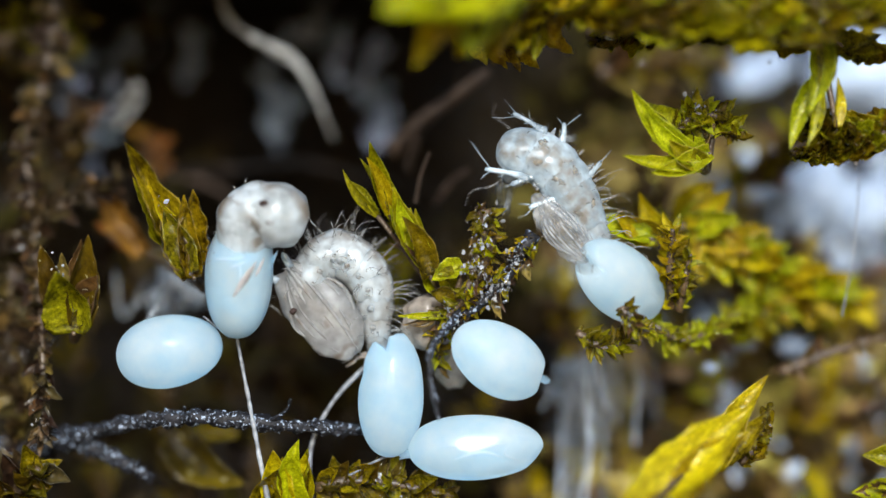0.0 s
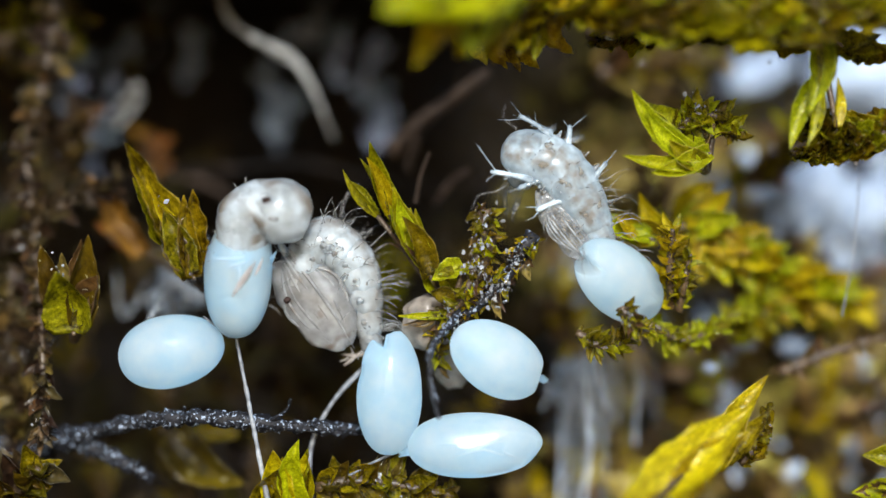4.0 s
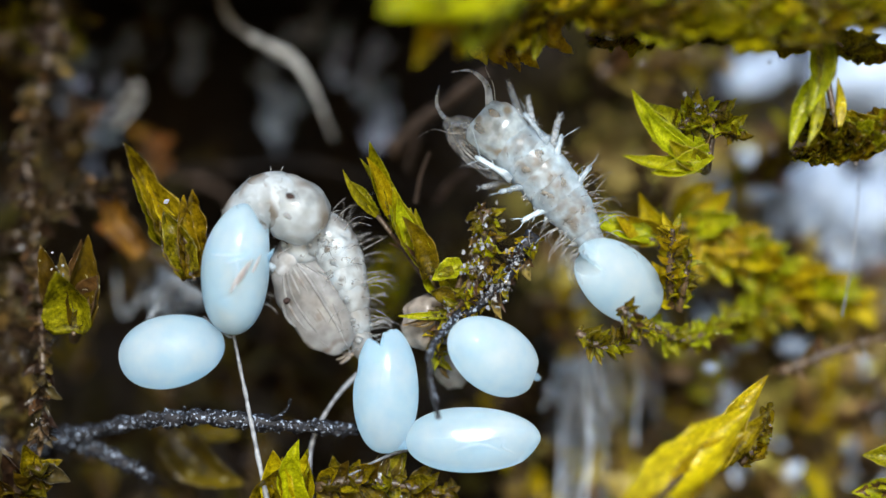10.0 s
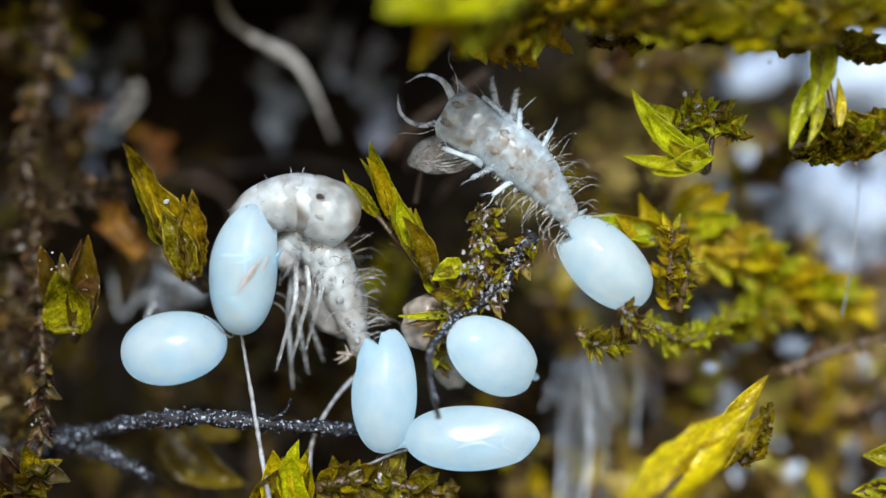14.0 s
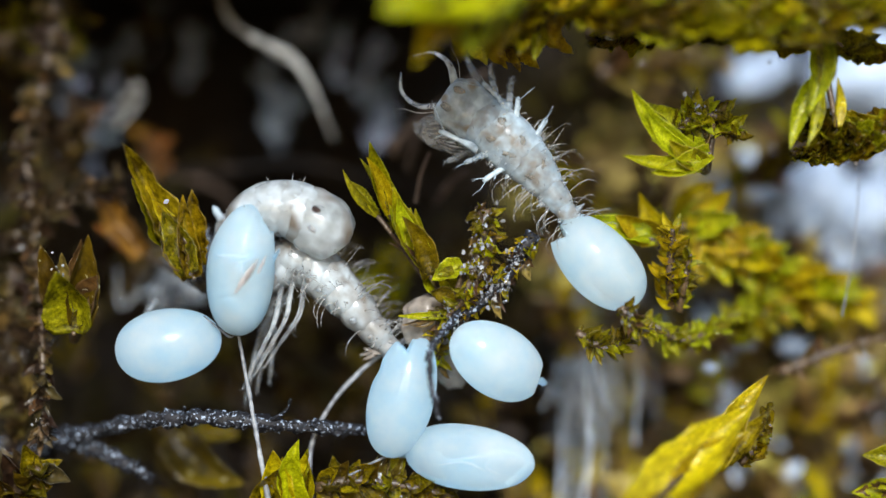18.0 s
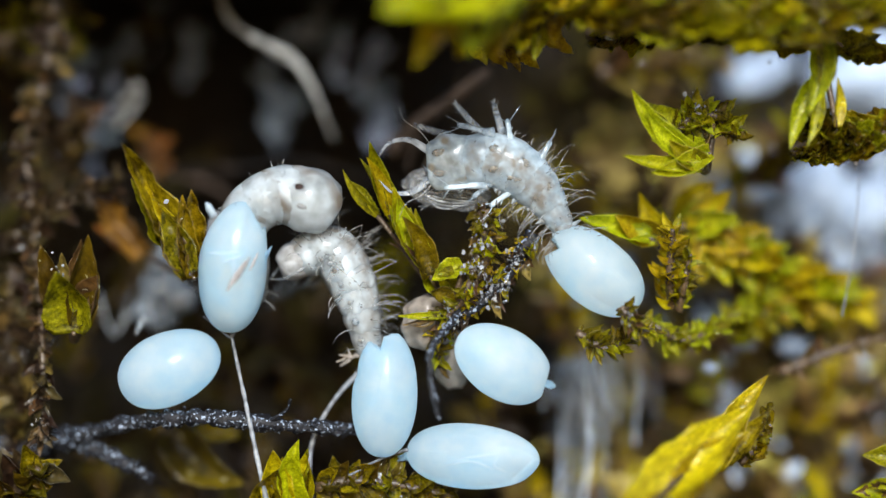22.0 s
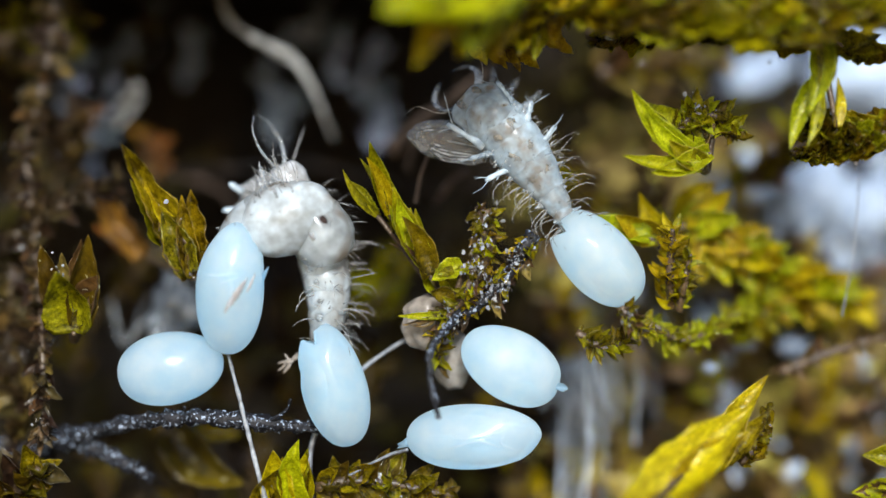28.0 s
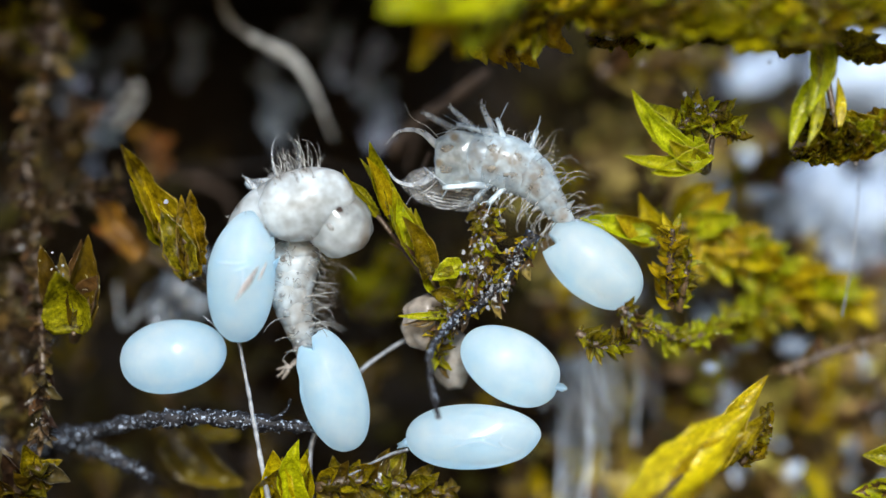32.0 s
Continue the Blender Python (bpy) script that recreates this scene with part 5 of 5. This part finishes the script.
def motions():
    walk(EGG_LOW, [(t, egg_pose(u, v, tilt, 25)) for t, u, v, tilt in (
        (0, 300, 622, 80), (6, 304, 622, 78), (11.5, 304, 622, 78), (12, 300, 610, 80), (13, 292, 608, 84), (14, 308, 616, 80), (17, 290, 622, 80), (18, 298, 611, 80), (19, 304, 612, 83),
        (20, 293, 612, 80), (21, 286, 632, 78), (22, 300, 652, 66), (23, 306, 653, 63), (24, 273, 635, 76), (25, 279, 648, 72), (28, 302, 652, 80),
        (29, 299, 650, 80), (30, 294, 648, 78), (31, 296, 648, 80), (32, 307, 631, 80))])
    walk(BACK_LARVA, [(t, Matrix.Translation(spot(330 + du, 520 + dv, 170)) @ pose(0, 0, 0, 0, turn, 0)) for t, du, dv, turn in (
        (0, 0, 0, 0), (9, 2, 0, 0), (13, -6, -8, -4), (18, 0, -6, 4), (19, 14, -20, 8), (21, -20, 0, -6), (23, -30, 10, -14), (25, -40, 10, -16), (28, -4, 34, -8), (30, -12, 34, 0), (32, 2, 20, 0))])
    walk(EGG_FAT, [(t, egg_pose(u, v, tilt, 0, nod)) for t, u, v, tilt, nod in (
        (0, 882, 636, -58, 25), (6, 877, 634, -58, 27), (9, 873, 630, -56, 30), (13, 870, 630, -55, 32), (14, 870, 629, -55, 32), (17, 864, 629, -55, 35), (18, 878, 638, -57, 25),
        (19, 894, 638, -60, 15), (20, 902, 653, -60, 5), (21, 886, 650, -60, 15), (21.5, 915, 662, -60, 5), (22, 889, 643, -58, 20), (23, 886, 643, -58, 20), (24, 881, 632, -56, 25),
        (25, 873, 628, -55, 30), (25.5, 905, 655, -60, 8), (28, 904, 647, -60, 5), (30, 904, 647, -60, 5), (32, 903, 647, -60, 5))])
    walk(EGG_FLAT, [(t, egg_pose(u, v, tilt, 0, nod)) for t, u, v, tilt, nod in (
        (0, 842, 792, 89, 0), (6, 840, 785, 89, 0), (9, 838, 780, 90, 0), (14, 836, 776, 90, 0), (17, 835, 786, 92, 10), (18, 831, 810, 96, 20), (19, 838, 803, 94, 16),
        (20, 835, 810, 94, 14), (21, 838, 808, 94, 14), (23, 836, 808, 93, 14), (25, 836, 808, 93, 14), (28, 839, 773, 89, 5), (32, 838, 773, 89, 5))])
    walk(EGG_TIPPED, [(t, egg_pose(u, v, tilt, 10, nod)) for t, u, v, tilt, nod in (
        (0, 1096, 497, -50, 36), (6, 1094, 496, -50, 36), (12, 1093, 496, -50, 36), (13, 1054, 482, -50, 0), (14, 1068, 464, -46, 5), (17, 1055, 470, -48, 0), (18, 1058, 463, -44, 0),
        (19, 1061, 458, -44, 0), (20, 1061, 460, -44, 0), (21, 1068, 451, -42, 5), (22, 1050, 478, -50, 0), (23, 1064, 477, -48, 5), (24, 1060, 468, -46, 0), (25, 1058, 474, -50, 5),
        (28, 1056, 456, -43, 0), (29, 1056, 458, -44, 0), (30, 1052, 462, -46, 0), (31, 1048, 448, -44, 0), (32, 1047, 467, -52, 0))])
    walk(EGG_SPLIT, [(t, egg_pose(u, v, tilt, 10)) for t, u, v, tilt in (
        (0, 692, 697, 2), (3, 690, 694, 1), (6, 687, 692, 1), (9, 684, 690, 1), (14, 680, 690, 1), (17, 697, 688, 8), (18, 712, 700, 14), (19, 715, 710, 16), (20, 675, 702, 2), (21, 716, 700, 12),
        (22, 681, 697, 3), (23, 706, 692, 10), (24, 702, 690, 10), (25, 712, 702, 14), (25.5, 665, 708, 2), (27.5, 606, 690, -14), (28, 590, 681, -16), (29, 570, 676, -18),
        (30, 622, 668, -8), (31, 573, 678, -20), (32, 588, 690, -17))])
    arch = ((0, 423, 480, 2), (6, 421, 478, 2), (9, 419, 474, 3), (11, 415, 472, 3), (12, 432, 466, 2), (13, 418, 472, 2), (14, 431, 474, 3), (17, 391, 475, 3), (18, 426, 475, 3), (19, 453, 471, 4), (20, 429, 472, 3),
            (21, 383, 490, 4), (22, 412, 470, 3), (23, 414, 473, 3), (24, 404, 475, 4), (25, 395, 477, 4), (27.5, 384, 502, 2), (28, 407, 508, 2), (29, 391, 506, 2), (30, 382, 491, 3), (31, 383, 490, 2), (32, 427, 487, 3))
    walk(EGG_ARCH, [(t, egg_pose(u, v, tilt, -20)) for t, u, v, tilt in arch])
    foot = spot(476, 900, 10)
    rest = spot(414, 590, 0) - foot
    walk(STALK_ARCH, [(t, Matrix.Translation(foot + Vector(((u - 420) * 0.25 * U, 0, 0))) @ pose(0, 0, 0, 0, math.degrees(math.atan2(rest.z, rest.x) - math.atan2(900 - v - 112, u - 4 - 476 - (u - 420) * 0.25)), 0)) for t, u, v, tilt in arch])
    larva_rows(ARCH_LARVA, [(t, arched(t, u, v, p), -82, nod, aim if t > 26 else (u, v)) for t, u, v, p, nod, aim in (
        (0, 418, 470, (406, 412, 430, 370, 490, 384), 10, (430, 500, 8)), (3, 418, 470, (405, 408, 430, 366, 494, 378), 10, (430, 500, 8)), (6, 418, 470, (404, 402, 440, 364, 506, 374), 10, (430, 500, 8)),
        (9, 418, 470, (408, 394, 462, 362, 520, 366), 10, (440, 500, 8)), (11, 414, 468, (406, 390, 468, 354, 538, 380), 14, (450, 500, 8)), (12, 432, 464, (424, 386, 486, 350, 560, 380), 16, (465, 500, 10)), (13, 418, 470, (420, 385, 500, 352, 572, 392), 18, (480, 500, 14)),
        (14, 430, 470, (432, 384, 510, 347, 582, 374), 14, (490, 500, 14)), (17, 392, 470, (396, 388, 440, 352, 508, 370), 14, (450, 500, 10)), (18, 426, 470, (430, 394, 495, 368, 570, 398), 14, (480, 520, 14)),
        (19, 453, 470, (456, 390, 530, 364, 620, 368), 10, (500, 520, 14)), (20, 430, 470, (430, 384, 490, 350, 566, 362), 10, (480, 510, 14)), (21, 384, 485, (390, 394, 440, 360, 520, 378), 12, (440, 520, 10)),
        (22, 412, 466, (410, 380, 470, 345, 548, 354), 10, (450, 500, 10)), (23, 414, 468, (420, 384, 490, 346, 566, 374), 14, (460, 500, 10)), (24, 404, 470, (406, 388, 475, 350, 552, 374), 12, (450, 500, 10)),
        (25, 396, 472, (396, 388, 455, 350, 530, 364), 12, (440, 500, 10)), (27.5, 390, 490, (420, 405, 490, 362, 570, 405), 20, (560, 330, 30)), (28, 410, 500, (438, 412, 492, 362, 574, 415), 30, (470, 290, 30)),
        (29, 394, 496, (418, 405, 470, 348, 548, 398), 26, (410, 280, 30)), (30, 386, 484, (402, 395, 448, 330, 530, 388), 24, (420, 270, 30)), (31, 388, 482, (402, 392, 462, 330, 540, 382), 22, (430, 280, 30)),
        (32, 428, 480, (446, 392, 512, 326, 606, 398), 22, (400, 310, 30)))], lambda t: 4 - 40 * min(1.0, max(0.0, (9 - t) / 3)), 0.12, 0.82, 0.96, 99.0)
    larva_rows(MID_LARVA, [(t, p, roll, nod, aim) for t, p, roll, nod, aim in (
        (0, (668, 610, 655, 500, 590, 452, 530, 520), 74, 20, (600, 570, 16)), (3, (660, 605, 635, 480, 570, 432, 525, 510), 74, 20, (600, 570, 16)), (6, (648, 600, 628, 490, 575, 425, 520, 490), 74, 20, (580, 565, 18)),
        (9, (640, 600, 612, 480, 570, 420, 512, 470), 74, 20, (575, 565, 20)), (12, (634, 600, 604, 490, 572, 420, 515, 440), 74, 20, (560, 640, 26)), (13, (632, 604, 600, 510, 575, 430, 520, 425), 74, 20, (540, 660, 34)),
        (14, (634, 600, 590, 480, 545, 415, 510, 440), 74, 20, (530, 670, 26)), (17, (664, 612, 585, 500, 525, 450, 470, 470), 60, 20, (440, 705, 26)), (18, (692, 618, 600, 515, 535, 462, 486, 480), 56, 15, (440, 715, 14)),
        (19, (700, 640, 615, 555, 565, 495, 520, 478), 56, 10, (380, 700, 14)), (20, (655, 640, 642, 525, 592, 462, 530, 472), 64, 15, (500, 700, 36)), (21, (692, 620, 605, 552, 540, 490, 490, 500), 56, 10, (375, 750, 14)),
        (22, (655, 630, 630, 520, 588, 445, 530, 458), 64, 10, (470, 540, 12)), (23, (676, 630, 622, 540, 580, 470, 532, 474), 60, 10, (420, 680, 16)), (24, (682, 622, 595, 535, 550, 460, 500, 480), 60, 10, (480, 520, 10)),
        (25, (690, 630, 585, 560, 535, 480, 560, 415), 64, -10, (480, 500, 18)), (25.5, (652, 620, 640, 540, 610, 440, 560, 400), 64, 0, (520, 480, 24)), (27.5, (565, 605, 575, 520, 578, 440, 580, 360), 70, 0, (610, 265, 26)),
        (28, (572, 612, 580, 520, 560, 420, 515, 325), 66, 0, (480, 300, 20)), (29, (536, 600, 524, 500, 505, 410, 470, 325), 62, 0, (470, 300, 18)), (30, (540, 590, 490, 500, 470, 420, 480, 360), 62, 0, (490, 330, 10)),
        (31, (520, 600, 474, 500, 480, 420, 495, 360), 62, 0, (490, 330, 10)), (32, (535, 600, 515, 510, 528, 430, 520, 370), 62, 0, (520, 330, 10)))], 55, 0.0, 0.84, 0.99, 26.0)
    larva_rows(TOP_LARVA, [(t, p, roll, nod, None) for t, p, roll, nod in (
        (0, (1078, 462, 1030, 372, 975, 292, 900, 262), 14, 60), (1, (1078, 462, 1030, 372, 976, 288, 902, 258), 14, 60), (2, (1082, 462, 1038, 368, 986, 282, 916, 250), 12, 60), (3, (1082, 462, 1036, 370, 982, 288, 908, 258), 12, 60),
        (6, (1085, 465, 1055, 385, 1000, 320, 925, 284), 14, 60), (7, (1065, 462, 1035, 385, 990, 325, 935, 298), 10, 10), (8, (1065, 462, 1035, 380, 980, 315, 915, 285), 20, 10), (9, (1060, 460, 1045, 380, 1000, 325, 940, 285), 6, 5),
        (10, (1065, 460, 1012, 375, 950, 298, 872, 225), 0, 5), (11, (1070, 460, 1005, 378, 948, 302, 886, 240), 0, 8), (12, (1068, 458, 985, 360, 915, 298, 838, 262), 8, 55), (13, (1020, 442, 958, 355, 912, 272, 832, 205), 4, 40),
        (14, (1030, 415, 955, 315, 893, 262, 815, 212), 0, 10), (17, (1025, 425, 950, 315, 880, 246, 802, 204), 4, 45), (18, (1030, 412, 942, 295, 886, 240, 815, 186), 0, 8), (19, (1035, 412, 962, 310, 917, 262, 848, 212), 6, 0),
        (20, (1032, 405, 965, 305, 900, 268, 818, 247), 4, 30), (21, (1022, 400, 940, 308, 884, 260, 798, 214), 4, 50), (22, (1012, 430, 952, 335, 884, 286, 790, 288), 0, 0), (23, (1030, 428, 984, 345, 948, 290, 908, 212), 0, 40),
        (24, (1030, 415, 938, 308, 870, 258, 795, 222), 0, 40), (25, (1005, 430, 940, 355, 932, 260, 934, 170), -6, 0), (28, (1018, 412, 950, 305, 904, 246, 838, 180), 0, 35), (29, (1022, 405, 940, 305, 893, 252, 826, 204), 0, 5),
        (30, (1028, 412, 945, 305, 884, 258, 808, 230), 4, 55), (31, (1000, 402, 934, 308, 880, 268, 815, 240), 4, 55), (32, (1005, 395, 940, 315, 880, 285, 806, 282), 0, 0))], 0, 0.0, 0.80, 0.97)
    walk(ARCH_CHEST, [(t, Matrix.Translation(spot(u, v, y)) @ body_axes(Vector((wx, 0, wz)).normalized(), roll)) for t, u, v, y, wx, wz, roll in (
        (0, 424, 506, -10, 0.1, 1, -180), (6, 422, 506, -10, 0.1, 1, -180), (11, 416, 500, -10, 0.1, 1, -180), (12, 432, 496, -10, 0.1, 1, -180), (13, 418, 500, -10, 0.1, 1, -180), (14, 430, 500, -10, 0.1, 1, -180), (17, 391, 501, -10, 0.1, 1, -180), (18, 426, 501, -10, 0.1, 1, -180), (19, 452, 498, -10, 0.1, 1, -180),
        (20, 428, 498, -10, 0.1, 1, -180), (21, 384, 514, -10, 0.1, 1, -180), (22, 412, 496, -10, 0.1, 1, -180), (23, 414, 499, -10, 0.1, 1, -180), (25, 396, 503, -10, 0.1, 1, -180), (26.2, 440, 450, -10, 0.45, 0.9, -135), (27.5, 496, 395, -10, 0.9, 0.5, -88), (28, 508, 388, -12, 0.9, 0.3, -88),
        (29, 488, 376, -14, 0.9, 0.2, -88), (30, 470, 362, -14, 0.9, 0.2, -88), (31, 488, 358, -14, 0.9, 0.2, -88), (32, 540, 362, -14, 0.9, 0.2, -88))])
    walk(MID_SHEATH, [(t, Matrix.Translation(spot(u, v, y)) @ pose(0, 0, 0, 0, turn, 0)) for t, u, v, turn, y in (
        (0, 568, 548, 52, 34), (3, 562, 535, 54, 34), (6, 552, 525, 56, 34), (9, 556, 535, 58, 36), (12, 566, 530, 62, 62), (13, 580, 520, 66, 80), (14, 580, 505, 60, 80), (17, 400, 470, 78, 70), (18, 434, 470, 82, 70), (19, 458, 468, 84, 70),
        (20, 436, 468, 84, 70), (21, 392, 482, 84, 70), (22, 418, 466, 84, 70), (24, 410, 470, 84, 70), (25, 402, 470, 80, 70), (26.2, 450, 430, 60, 85), (27.5, 520, 390, 30, 100), (29, 490, 372, 20, 100), (32, 545, 372, 20, 100))])
    walk(TOP_SHEATH, [(t, Matrix.Translation(spot(u, v, y)) @ pose(0, 0, 0, 0, turn, 0)) for t, u, v, turn, y in (
        (0, 998, 405, 50, -14), (1, 998, 405, 50, -14), (2, 1005, 408, 55, -14), (3, 1005, 410, 50, -14), (6, 960, 345, 60, 24), (7, 862, 330, 20, 20), (8, 860, 318, -12, 20), (9, 868, 318, 12, 24),
        (10, 850, 262, 40, 40), (11, 838, 258, 0, 40), (12, 870, 300, 40, 40), (13, 812, 292, -20, 40), (14, 800, 270, -10, 40), (17, 815, 268, -10, 40), (18, 812, 238, 10, 40), (19, 775, 218, 10, 44),
        (20, 812, 285, 10, 40), (21, 818, 275, 30, 40), (22, 790, 335, 10, 40), (23, 852, 262, 60, 40), (24, 810, 268, 20, 40), (25, 885, 182, 60, 40), (28, 800, 252, 12, 40), (29, 790, 240, 10, 40),
        (30, 830, 270, 20, 40), (31, 830, 280, 20, 40), (32, 790, 335, 10, 40))])
    home = LEFT_LEAF.matrix_basis.copy()
    walk(LEFT_LEAF, [(0, home), (12, home @ pose(0, 0, 0, 0, -0.5, 0)), (32, home @ pose(0, 0, 0, 0, -1.8, 0))])


for made_, reach_ in ((ARCH_LARVA, 110), (MID_LARVA, 255), (TOP_LARVA, 88)):
    for leg_, _, _ in made_["legs"]:
        leg_.data["reach"] = reach_
motions()
